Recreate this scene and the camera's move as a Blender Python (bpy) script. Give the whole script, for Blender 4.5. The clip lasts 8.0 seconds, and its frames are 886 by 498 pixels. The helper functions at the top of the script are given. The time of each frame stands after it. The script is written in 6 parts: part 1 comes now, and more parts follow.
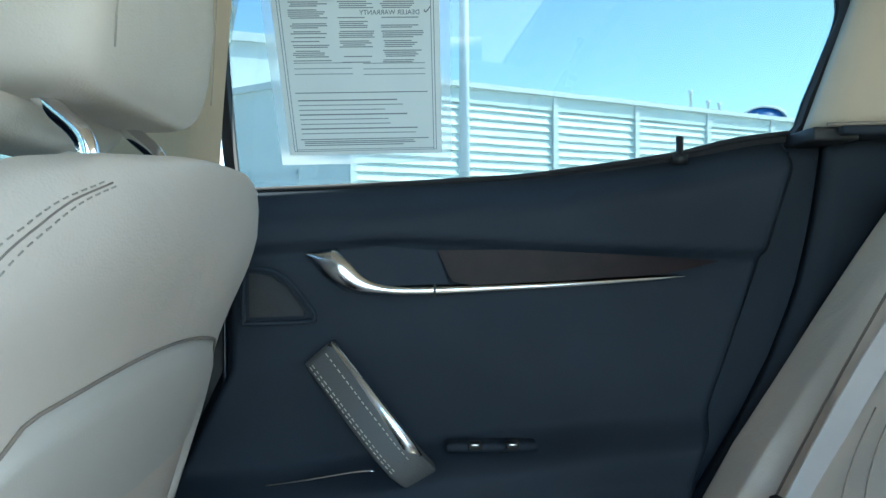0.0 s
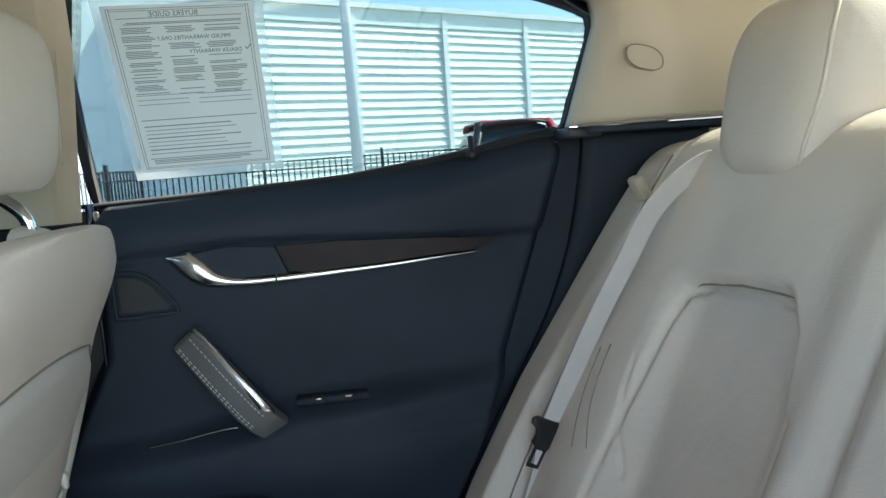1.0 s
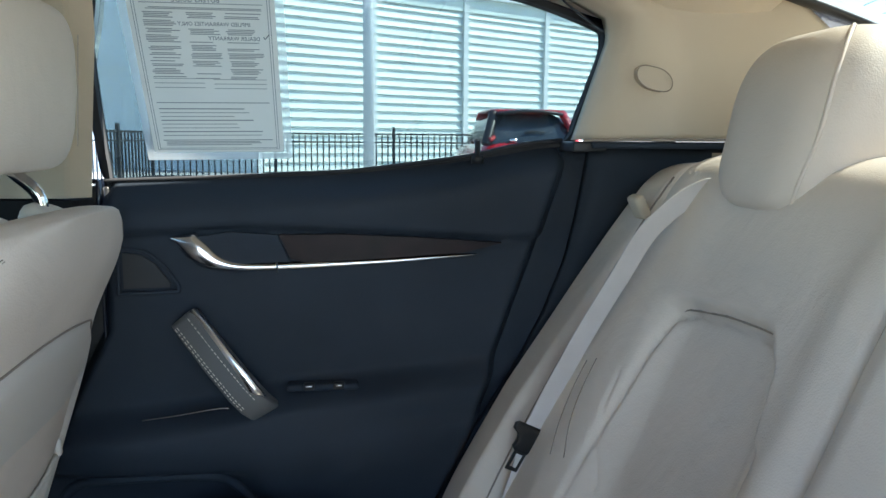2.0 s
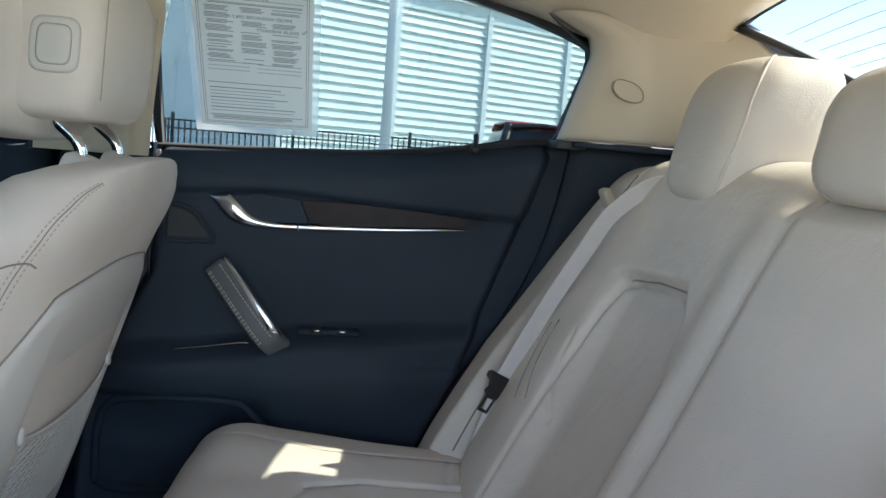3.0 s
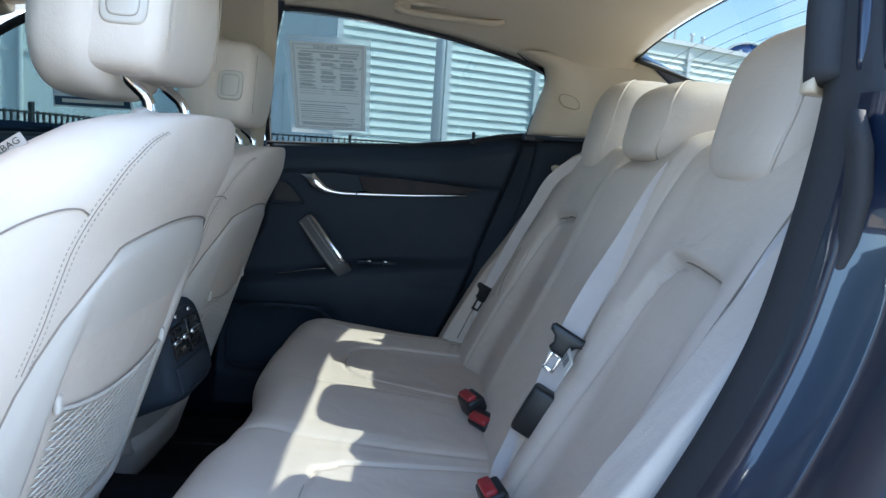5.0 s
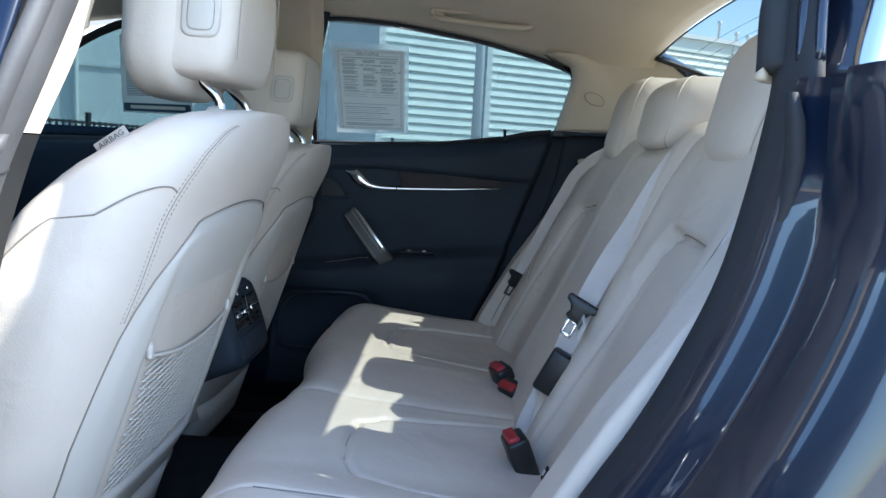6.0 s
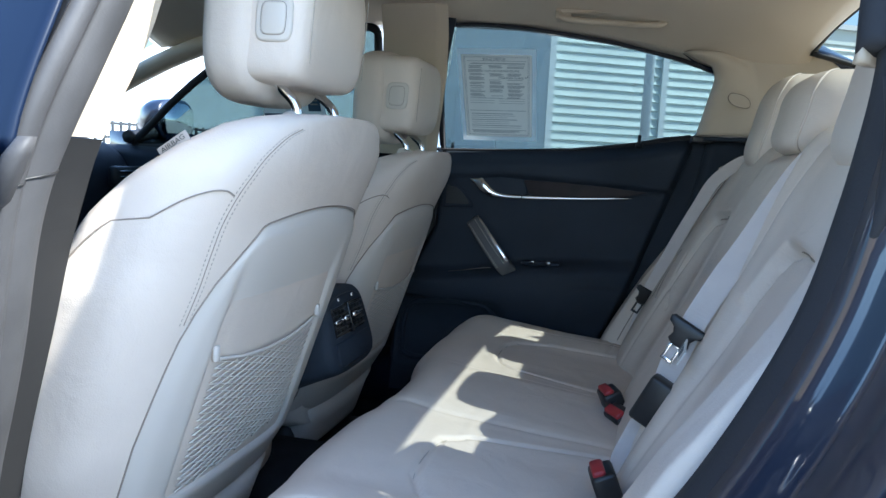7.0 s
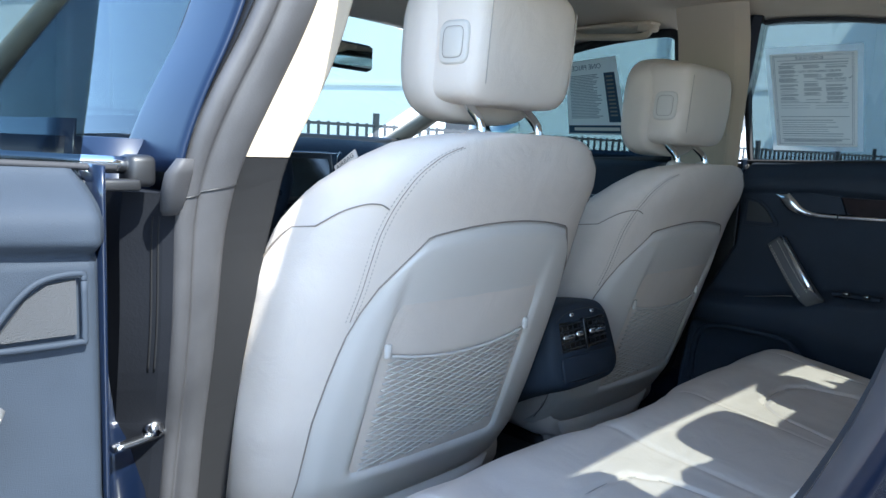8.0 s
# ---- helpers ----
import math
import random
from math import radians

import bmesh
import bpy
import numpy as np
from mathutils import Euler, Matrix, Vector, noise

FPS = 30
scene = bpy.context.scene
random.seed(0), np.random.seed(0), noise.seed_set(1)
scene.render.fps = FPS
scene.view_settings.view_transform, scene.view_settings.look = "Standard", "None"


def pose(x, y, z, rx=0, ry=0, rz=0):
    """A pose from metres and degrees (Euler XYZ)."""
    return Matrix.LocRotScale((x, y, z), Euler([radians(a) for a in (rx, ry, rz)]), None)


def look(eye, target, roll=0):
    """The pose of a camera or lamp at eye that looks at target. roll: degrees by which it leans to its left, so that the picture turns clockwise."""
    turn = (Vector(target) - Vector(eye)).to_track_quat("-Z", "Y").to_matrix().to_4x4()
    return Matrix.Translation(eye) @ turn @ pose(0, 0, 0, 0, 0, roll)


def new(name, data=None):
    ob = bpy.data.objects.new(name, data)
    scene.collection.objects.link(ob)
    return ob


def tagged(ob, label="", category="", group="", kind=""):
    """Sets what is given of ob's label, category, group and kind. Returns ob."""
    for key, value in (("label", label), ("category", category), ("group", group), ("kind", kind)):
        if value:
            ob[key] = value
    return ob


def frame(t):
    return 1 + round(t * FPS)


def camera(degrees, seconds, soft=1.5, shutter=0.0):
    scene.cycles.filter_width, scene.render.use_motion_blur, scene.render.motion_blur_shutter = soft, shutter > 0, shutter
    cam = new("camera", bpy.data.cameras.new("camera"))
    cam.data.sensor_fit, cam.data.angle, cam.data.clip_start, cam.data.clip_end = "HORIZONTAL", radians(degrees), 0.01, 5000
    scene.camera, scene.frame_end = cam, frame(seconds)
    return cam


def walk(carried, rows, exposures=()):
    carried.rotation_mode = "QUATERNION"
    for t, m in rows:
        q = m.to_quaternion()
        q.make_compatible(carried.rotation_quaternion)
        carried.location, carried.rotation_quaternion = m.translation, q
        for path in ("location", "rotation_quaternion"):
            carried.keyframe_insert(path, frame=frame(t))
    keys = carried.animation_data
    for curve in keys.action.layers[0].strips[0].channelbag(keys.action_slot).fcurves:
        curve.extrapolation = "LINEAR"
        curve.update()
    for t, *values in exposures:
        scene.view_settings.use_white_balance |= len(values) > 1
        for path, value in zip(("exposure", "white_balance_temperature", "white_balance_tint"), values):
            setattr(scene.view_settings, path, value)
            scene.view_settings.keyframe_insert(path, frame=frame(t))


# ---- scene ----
cam = camera(61.3, 8.0)
PATH = [
    (0, (0.428, -0.176, 0.862), (0.452, 1.824, 0.844), -0.4),
    (0.5, (0.474, -0.294, 0.926), (0.665, 1.687, 0.727), -2.4),
    (1, (0.523, -0.383, 0.959), (0.791, 1.584, 0.719), -4.1),
    (1.5, (0.524, -0.411, 0.981), (0.825, 1.549, 0.724), -3.0),
    (1.7, (0.531, -0.392, 0.988), (0.812, 1.57, 0.714), -1.7),
    (2.8, (0.518, -0.541, 0.983), (0.77, 1.422, 0.697), 4.1),
    (3, (0.527, -0.601, 0.957), (0.761, 1.368, 0.695), 4.7),
    (3.5, (0.543, -0.774, 0.927), (0.717, 1.203, 0.685), 4.9),
    (4, (0.575, -0.955, 0.936), (0.696, 1.025, 0.686), 4.5),
    (4.5, (0.582, -1.145, 0.933), (0.676, 0.837, 0.685), 4.1),
    (4.7, (0.576, -1.21, 0.93), (0.67, 0.772, 0.682), 4.0),
    (5.8, (0.599, -1.43, 0.905), (0.607, 0.554, 0.65), 3.1),
    (6, (0.6, -1.442, 0.902), (0.571, 0.543, 0.658), 3.0),
    (6.5, (0.627, -1.434, 0.891), (0.426, 0.542, 0.654), 2.9),
    (7, (0.721, -1.361, 0.901), (0.243, 0.566, 0.661), 2.9),
    (7.5, (0.848, -1.27, 0.919), (-0.066, 0.491, 0.666), 3.1),
    (8, (0.98, -1.212, 0.928), (-0.394, 0.215, 0.656), 2.7),
]
walk(cam, [(t, look(eye, target, roll)) for t, eye, target, roll in PATH],
     [(0.0, 4.12, 5750, -5), (0.5, 4.08, 5950, -1), (1.0, 4.0, 6400, 3), (1.5, 3.95, 6050, 3), (1.7, 3.92, 6100, 4), (3.0, 3.78, 6350, 8), (3.6, 3.68, 6500, 9), (4.5, 3.3, 5900, 7), (6.0, 3.1, 5720, 6), (7.0, 3.05, 5680, 6), (8.0, 3.1, 5600, 6)])

# ---- sky, sun, exposure ----
SUN_ELEV, SUN_AZ = 47.0, -3.0      # the sun stands behind the car; azimuth from +x towards +y
world = bpy.data.worlds.new("sky")
scene.world = world
world.use_nodes = True
wn = world.node_tree.nodes
sky = wn.new("ShaderNodeTexSky")
sky.sky_type, sky.sun_disc = "NISHITA", False
sky.sun_elevation, sky.sun_rotation = radians(SUN_ELEV), radians(90 - SUN_AZ)
sky.air_density, sky.dust_density = 1.0, 0.6
world.node_tree.links.new(sky.outputs[0], wn["Background"].inputs[0])
wn["Background"].inputs[1].default_value = 0.10
sun = new("sun", bpy.data.lights.new("sun", "SUN"))
sun.data.energy, sun.data.angle, sun.data.color = 2.4, radians(0.53), (1.0, 0.93, 0.80)
ce, se = math.cos(radians(SUN_ELEV)), math.sin(radians(SUN_ELEV))
sun.matrix_world = look((6 * ce * math.cos(radians(SUN_AZ)), 6 * ce * math.sin(radians(SUN_AZ)), 6 * se), (0, 0, 0))

# ---- materials ----


def material(name, colour, rough=0.5, metal=0.0, vary=0.06, vary_scale=4.0, grain=0.0, grain_scale=500.0, spec=0.5, coat=0.0,
             sheen=0.0, grain_kind="noise", folds=0.0, folds_scale=11.0):
    """A principled surface with a slow tint and a fine relief, in metres."""
    m = bpy.data.materials.new(name)
    m.use_nodes = True
    nt = m.node_tree
    b = nt.nodes["Principled BSDF"]
    b.inputs["Roughness"].default_value, b.inputs["Metallic"].default_value = rough, metal
    b.inputs["Specular IOR Level"].default_value, b.inputs["Coat Weight"].default_value = spec, coat
    b.inputs["Coat Roughness"].default_value = 0.04
    b.inputs["Sheen Weight"].default_value = sheen
    tc = nt.nodes.new("ShaderNodeTexCoord")
    slow = nt.nodes.new("ShaderNodeTexNoise")
    slow.inputs["Scale"].default_value, slow.inputs["Detail"].default_value = vary_scale, 5.0
    nt.links.new(tc.outputs["Object"], slow.inputs["Vector"])
    ramp = nt.nodes.new("ShaderNodeValToRGB")
    lo, hi = [max(c * (1 - vary), 0) for c in colour], [min(c * (1 + vary), 1) for c in colour]
    ramp.color_ramp.elements[0].position, ramp.color_ramp.elements[1].position = 0.3, 0.7
    ramp.color_ramp.elements[0].color, ramp.color_ramp.elements[1].color = (*lo, 1), (*hi, 1)
    nt.links.new(slow.outputs[0], ramp.inputs[0])
    nt.links.new(ramp.outputs[0], b.inputs["Base Color"])
    rr = nt.nodes.new("ShaderNodeMapRange")
    rr.inputs["To Min"].default_value, rr.inputs["To Max"].default_value = max(rough - 0.06, 0.0), min(rough + 0.06, 1.0)
    nt.links.new(slow.outputs[0], rr.inputs["Value"])
    nt.links.new(rr.outputs[0], b.inputs["Roughness"])
    if grain:
        if grain_kind == "voronoi":
            fine = nt.nodes.new("ShaderNodeTexVoronoi")
        else:
            fine = nt.nodes.new("ShaderNodeTexNoise")
            fine.inputs["Detail"].default_value = 3.0
        fine.inputs["Scale"].default_value = grain_scale
        nt.links.new(tc.outputs["Object"], fine.inputs["Vector"])
        bump = nt.nodes.new("ShaderNodeBump")
        bump.inputs["Strength"].default_value, bump.inputs["Distance"].default_value = grain, 0.001
        nt.links.new(fine.outputs[0], bump.inputs["Height"])
        nt.links.new(bump.outputs[0], b.inputs["Normal"])
        if folds:
            warp = nt.nodes.new("ShaderNodeTexNoise")
            warp.inputs["Scale"].default_value, warp.inputs["Detail"].default_value = folds_scale, 4.0
            warp.inputs["Distortion"].default_value = 0.6
            nt.links.new(tc.outputs["Object"], warp.inputs["Vector"])
            soft_bump = nt.nodes.new("ShaderNodeBump")
            soft_bump.inputs["Strength"].default_value, soft_bump.inputs["Distance"].default_value = folds, 0.01
            nt.links.new(warp.outputs[0], soft_bump.inputs["Height"])
            nt.links.new(soft_bump.outputs[0], bump.inputs["Normal"])
    return m


def glass_material(name, tint, rough=0.0):
    m = bpy.data.materials.new(name)
    m.use_nodes = True
    nt = m.node_tree
    nt.nodes.remove(nt.nodes["Principled BSDF"])
    clear, gloss = nt.nodes.new("ShaderNodeBsdfTransparent"), nt.nodes.new("ShaderNodeBsdfGlossy")
    clear.inputs[0].default_value = (*tint, 1)
    gloss.inputs["Roughness"].default_value = rough
    mix, edge = nt.nodes.new("ShaderNodeMixShader"), nt.nodes.new("ShaderNodeLayerWeight")
    edge.inputs[0].default_value = 0.5
    power, scale_up = nt.nodes.new("ShaderNodeMath"), nt.nodes.new("ShaderNodeMath")
    power.operation, scale_up.operation = "POWER", "MULTIPLY_ADD"
    power.inputs[1].default_value = 5.0
    scale_up.inputs[1].default_value, scale_up.inputs[2].default_value = 0.9, 0.035
    nt.links.new(edge.outputs["Facing"], power.inputs[0])
    nt.links.new(power.outputs[0], scale_up.inputs[0])
    nt.links.new(scale_up.outputs[0], mix.inputs[0])
    nt.links.new(clear.outputs[0], mix.inputs[1])
    nt.links.new(gloss.outputs[0], mix.inputs[2])
    nt.links.new(mix.outputs[0], nt.nodes["Material Output"].inputs[0])
    return m


LEATHER = material("ivory_leather", (0.64, 0.555, 0.475), 0.56, vary=0.06, vary_scale=6, grain=0.20, grain_scale=560, grain_kind="voronoi", spec=0.3, folds=0.38)
SEAT_SHELL = material("ivory_seat_shell_vinyl", (0.58, 0.53, 0.47), 0.5, vary=0.04, grain=0.25, grain_scale=900, spec=0.4)
# seams and joints, also the painted shade lines beside belt and piping
SEAM = material("brown_seam_and_shade", (0.26, 0.215, 0.175), 0.8, vary=0.05)
THREAD = material("ivory_thread", (0.66, 0.60, 0.52), 0.7, vary=0.05)
# darker than the thread: the shade of the stitch holes is in the colour
PUNCHED = material("taupe_stitch_shade", (0.40, 0.35, 0.295), 0.8, vary=0.1)
NET = material("ivory_net_mesh", (0.55, 0.50, 0.44), 0.7, vary=0.05)
NAVY = material("dark_navy_leather", (0.028, 0.035, 0.047), 0.6, vary=0.2, grain=0.3, grain_scale=1100, grain_kind="voronoi", spec=0.14)
BLACK = material("black_plastic", (0.012, 0.012, 0.013), 0.45, vary=0.2, grain=0.2, grain_scale=900)
GREY_TRIM = material("dark_grey_pillar_trim", (0.0135, 0.0135, 0.0145), 0.75, vary=0.1, grain=0.3, grain_scale=900, spec=0.2)
PILLAR_PAINT = material("dark_blue_pillar_film", (0.0042, 0.0095, 0.026), 0.38, vary=0.1, vary_scale=2, spec=0.28)
SEAL_RUBBER = material("grey_pillar_seal_rubber", (0.052, 0.051, 0.054), 0.6, vary=0.2, vary_scale=12, grain=0.3, grain_scale=300, spec=0.3)
COVER_RUBBER = material("black_hinge_cover_rubber", (0.008, 0.009, 0.012), 0.8, vary=0.2, grain=0.3, grain_scale=300, spec=0.12)
RUBBER = material("grey_black_door_seal_rubber", (0.028, 0.028, 0.031), 0.75, vary=0.15, grain=0.3, grain_scale=300, spec=0.25)
WOOD = material("dark_gloss_wood_veneer", (0.014, 0.007, 0.008), 0.4, vary=0.5, vary_scale=25, spec=0.15)
CHROME = material("satin_chrome", (0.75, 0.75, 0.76), 0.16, metal=1.0, vary=0.03)
POLISHED = material("polished_chrome", (0.8, 0.8, 0.81), 0.05, metal=1.0, vary=0.02)
HEADLINER = material("beige_headliner_cloth", (0.65, 0.545, 0.41), 0.9, vary=0.05, vary_scale=3, grain=0.4, grain_scale=1200, spec=0.1, sheen=0.2)
PILLAR_CREAM = material("cream_pillar_trim", (0.56, 0.47, 0.355), 0.7, vary=0.04, grain=0.3, grain_scale=1200, spec=0.3)
CARPET = material("black_carpet", (0.018, 0.018, 0.020), 0.95, vary=0.3, vary_scale=20, grain=1.0, grain_scale=500, spec=0.1)
PAINT = material("dark_blue_car_paint", (0.0034, 0.0072, 0.020), 0.3, vary=0.1, vary_scale=2, coat=1.0, spec=0.4)
RED = material("red_button_plastic", (0.34, 0.026, 0.032), 0.4, vary=0.05)
WEBBING = material("light_grey_beige_webbing", (0.60, 0.55, 0.52), 0.6, vary=0.04, vary_scale=30, grain=0.25, grain_scale=1500, spec=0.3)
PAPER = material("white_paper", (0.70, 0.69, 0.64), 0.7, vary=0.02)
INK = material("grey_ink", (0.17, 0.17, 0.17), 0.8, vary=0.1)
WINDOW = glass_material("tinted_window_glass", (0.325, 0.37, 0.38))
REAR_GLASS = glass_material("dark_tinted_rear_glass", (0.21, 0.23, 0.228))
CLEAR = glass_material("clear_window_glass", (0.275, 0.33, 0.338))

# ---- mesh helpers ----


def thing(name, label, category, group="", kind="", at=(0, 0, 0)):
    ob = new(name)
    ob.location = at
    ob.empty_display_size = 0.05
    return tagged(ob, label, category, group, kind)


def part(name, bm, mat, parent, label="", smooth=True):
    me = bpy.data.meshes.new(name)
    bmesh.ops.recalc_face_normals(bm, faces=bm.faces[:])
    bm.to_mesh(me)
    bm.free()
    me.materials.append(mat)
    for poly in me.polygons:
        poly.use_smooth = smooth
    ob = new(name, me)
    if parent is not None:
        ob.parent = parent
        ob.matrix_parent_inverse = parent.matrix_world.inverted() if parent.type == "MESH" else Matrix.Translation(parent.location).inverted()
    if label:
        tagged(ob, label)
    return ob


def lone(name, bm, mat, label, category, group="", kind="", smooth=True):
    return tagged(part(name, bm, mat, None, "", smooth), label, category, group, kind)


def loft(rings, caps=True, closed=True, bm=None):
    """Skin through rings of equal length."""
    bm = bm or bmesh.new()
    vs = [[bm.verts.new(p) for p in ring] for ring in rings]
    n = len(rings[0])
    for a, b in zip(vs, vs[1:]):
        for i in range(n if closed else n - 1):
            j = (i + 1) % n
            bm.faces.new((a[i], a[j], b[j], b[i]))
    if caps and closed:
        bm.faces.new(vs[0][::-1])
        bm.faces.new(vs[-1])
    return bm


def spow(c, e):
    return math.copysign(abs(c) ** e, c)


def oval(c, u, v, a, b, n=3.0, count=36, taper=0.0):
    """A rounded-box ring round c: half sizes a along u and b along v; taper widens a where v is negative."""
    c, u, v = Vector(c), Vector(u).normalized(), Vector(v).normalized()
    out = []
    for k in range(count):
        th = 2 * math.pi * k / count
        p, q = spow(math.cos(th), 2 / n), spow(math.sin(th), 2 / n)
        out.append(c + u * (a * p * (1 - taper * q)) + v * (b * q))
    return out


def smoothstep(a, b, x):
    t = min(max((x - a) / (b - a), 0.0), 1.0)
    return t * t * (3 - 2 * t)


def curve_at(table, x):
    """Smooth interpolation in a short table of (x, value)."""
    if x <= table[0][0]:
        return table[0][1]
    for (a, p), (b, q) in zip(table, table[1:]):
        if x <= b:
            return p + (q - p) * (x - a) / (b - a)
    return table[-1][1]


def sheet(fn, us, vs, thick=0.0, off=(0, 0, 0), bm=None):
    """A surface fn(u, v), made solid by a second skin at the offset."""
    bm = bm or bmesh.new()
    grid = [[bm.verts.new(fn(u, v)) for v in vs] for u in us]
    nu, nv = len(us), len(vs)
    for i in range(nu - 1):
        for j in range(nv - 1):
            bm.faces.new((grid[i][j], grid[i + 1][j], grid[i + 1][j + 1], grid[i][j + 1]))
    if off != (0, 0, 0):
        o = Vector(off)
        back = [[bm.verts.new(x.co + o) for x in row] for row in grid]
        for i in range(nu - 1):
            for j in range(nv - 1):
                bm.faces.new((back[i][j], back[i][j + 1], back[i + 1][j + 1], back[i + 1][j]))
        rim = [(i, 0) for i in range(nu)] + [(nu - 1, j) for j in range(1, nv)] + [(i, nv - 1) for i in range(nu - 2, -1, -1)] + [(0, j) for j in range(nv - 2, 0, -1)]
        for (i, j), (k, m) in zip(rim, rim[1:] + rim[:1]):
            bm.faces.new((grid[i][j], grid[k][m], back[k][m], back[i][j]))
    return bm


def span(a, b, n):
    return [a + (b - a) * i / (n - 1) for i in range(n)]


def smooth_path(points, n=8):
    """Catmull-Rom through the points."""
    ps = [Vector(p) for p in points]
    ps = [2 * ps[0] - ps[1]] + ps + [2 * ps[-1] - ps[-2]]
    out = []
    for a, b, c, d in zip(ps, ps[1:], ps[2:], ps[3:]):
        for k in range(n):
            t = k / n
            out.append(0.5 * (2 * b + (c - a) * t + (2 * a - 5 * b + 4 * c - d) * t * t + (3 * b - a - 3 * c + d) * t ** 3))
    return out + [ps[-2]]


def tube(points, r, count=10, n=8, flat=1.0, up=(0, 0, 1), bm=None, taper=None):
    """A round or flattened bar along a smooth path."""
    path = smooth_path(points, n) if n > 1 else [Vector(p) for p in points]
    rings = []
    for i, p in enumerate(path):
        t = (path[min(i + 1, len(path) - 1)] - path[max(i - 1, 0)]).normalized()
        u = t.cross(Vector(up))
        u = u.normalized() if u.length > 1e-4 else t.orthogonal().normalized()
        v = u.cross(t)
        k = taper(i / (len(path) - 1)) if taper else 1.0
        rings.append([p + (u * math.cos(2 * math.pi * j / count) + v * math.sin(2 * math.pi * j / count) * flat) * r * k for j in range(count)])
    return loft(rings, bm=bm)


def strap(points, wide, width=0.047, thick=0.0016, n=8, bm=None):
    """A flat band along a path; wide: the direction across it."""
    path = smooth_path(points, n) if n > 1 else [Vector(p) for p in points]
    rings = []
    for i, p in enumerate(path):
        t = (path[min(i + 1, len(path) - 1)] - path[max(i - 1, 0)]).normalized()
        w = Vector(wide) - t * t.dot(Vector(wide))
        w.normalize()
        nn = t.cross(w)
        a, b = w * width / 2, nn * thick / 2
        rings.append([p - a - b, p + a - b, p + a + b, p - a + b])
    return loft(rings, bm=bm)


def block(c, size, bevel=0.004, turn=None, bm=None, segments=2):
    """A box with rounded edges."""
    own = bmesh.new()
    bmesh.ops.create_cube(own, size=1.0)
    bmesh.ops.scale(own, vec=size, verts=own.verts[:])
    if bevel:
        bmesh.ops.bevel(own, geom=own.edges[:], offset=min(bevel, min(size) * 0.45), segments=segments, affect="EDGES", profile=0.5)
    m = Matrix.Translation(c) @ (turn.to_4x4() if turn is not None else Matrix.Identity(4))
    bmesh.ops.transform(own, matrix=m, verts=own.verts[:])
    if bm is None:
        return own
    me = bpy.data.meshes.new("tmp")
    own.to_mesh(me)
    own.free()
    bm.from_mesh(me)
    bpy.data.meshes.remove(me)
    return bm


def slab(outline, depth, bm=None, inset=0.0):
    """A plate: an outline of 3D points pushed along depth."""
    bm = bm or bmesh.new()
    d = Vector(depth)
    a = [bm.verts.new(p) for p in outline]
    b = [bm.verts.new(Vector(p) + d) for p in outline]
    bm.faces.new(a)
    bm.faces.new(b[::-1])
    for i in range(len(a)):
        j = (i + 1) % len(a)
        bm.faces.new((a[j], a[i], b[i], b[j]))
    return bm


def dashes(points, length=0.004, gap=0.003, r=0.0006, lift=(0, 0, 0), bm=None):
    """Stitches along a path."""
    bm = bm or bmesh.new()
    path = smooth_path(points, 24)
    s, on, start = 0.0, True, path[0]
    acc = 0.0
    for a, b in zip(path, path[1:]):
        acc += (b - a).length
        if on and acc >= length:
            d = (b - start)
            if d.length > 1e-5:
                tube([start + Vector(lift), b + Vector(lift)], r, 5, 1, bm=bm)
            on, acc = False, 0.0
        elif not on and acc >= gap:
            on, acc, start = True, 0.0, b
    return bm

# ---- the ground and the lot outside ----
CONCRETE = material("pale_grey_concrete", (0.34, 0.335, 0.32), 0.9, vary=0.2, vary_scale=0.6, grain=0.8, grain_scale=120)
SIDING = material("pale_green_grey_steel_siding", (0.70, 0.76, 0.71), 0.45, vary=0.05, vary_scale=0.5, spec=0.4)
FLASHING = material("white_grey_roof_flashing", (0.68, 0.70, 0.69), 0.5, vary=0.05, vary_scale=0.5)
STUCCO = material("white_painted_wall", (0.74, 0.77, 0.75), 0.8, vary=0.05, vary_scale=0.4, grain=0.4, grain_scale=60)
FENCE = material("black_steel_fence", (0.02, 0.022, 0.025), 0.5, vary=0.1)
POLE = material("white_painted_pole", (0.70, 0.73, 0.74), 0.45, vary=0.05)
RED_PAINT = material("red_car_paint", (0.5, 0.012, 0.02), 0.25, vary=0.03, coat=0.8)

lone("ground", sheet(lambda u, v: (u, v, 0.0), [-3000, -400, -60, -20, -5, 5, 20, 60, 400, 3000], [-3000, -400, -60, -20, -5, 5, 20, 60, 400, 3000]),
     CONCRETE, "pale grey concrete car lot stretching to the horizon", "ground", kind="structure", smooth=False)

WALL_A, WALL_D = Vector((-2.2, 23.1, 0)), Vector((math.cos(radians(28)), math.sin(radians(28)), 0))
WALL_N = Vector((WALL_D.y, -WALL_D.x, 0))
hall = thing("metal_clad_hall", "long low hall clad in pale ribbed steel siding", "building", at=tuple(WALL_A))


def hall_at(s, z, out=0.0):
    return WALL_A + WALL_D * s + WALL_N * out + Vector((0, 0, z))


def ribs(s, z):
    """Lapped louvre boards: each leans out towards its foot."""
    k = (z / 0.28) % 1.0
    return 0.085 * (1 - k) if k > 0.12 else 0.085 * k / 0.12


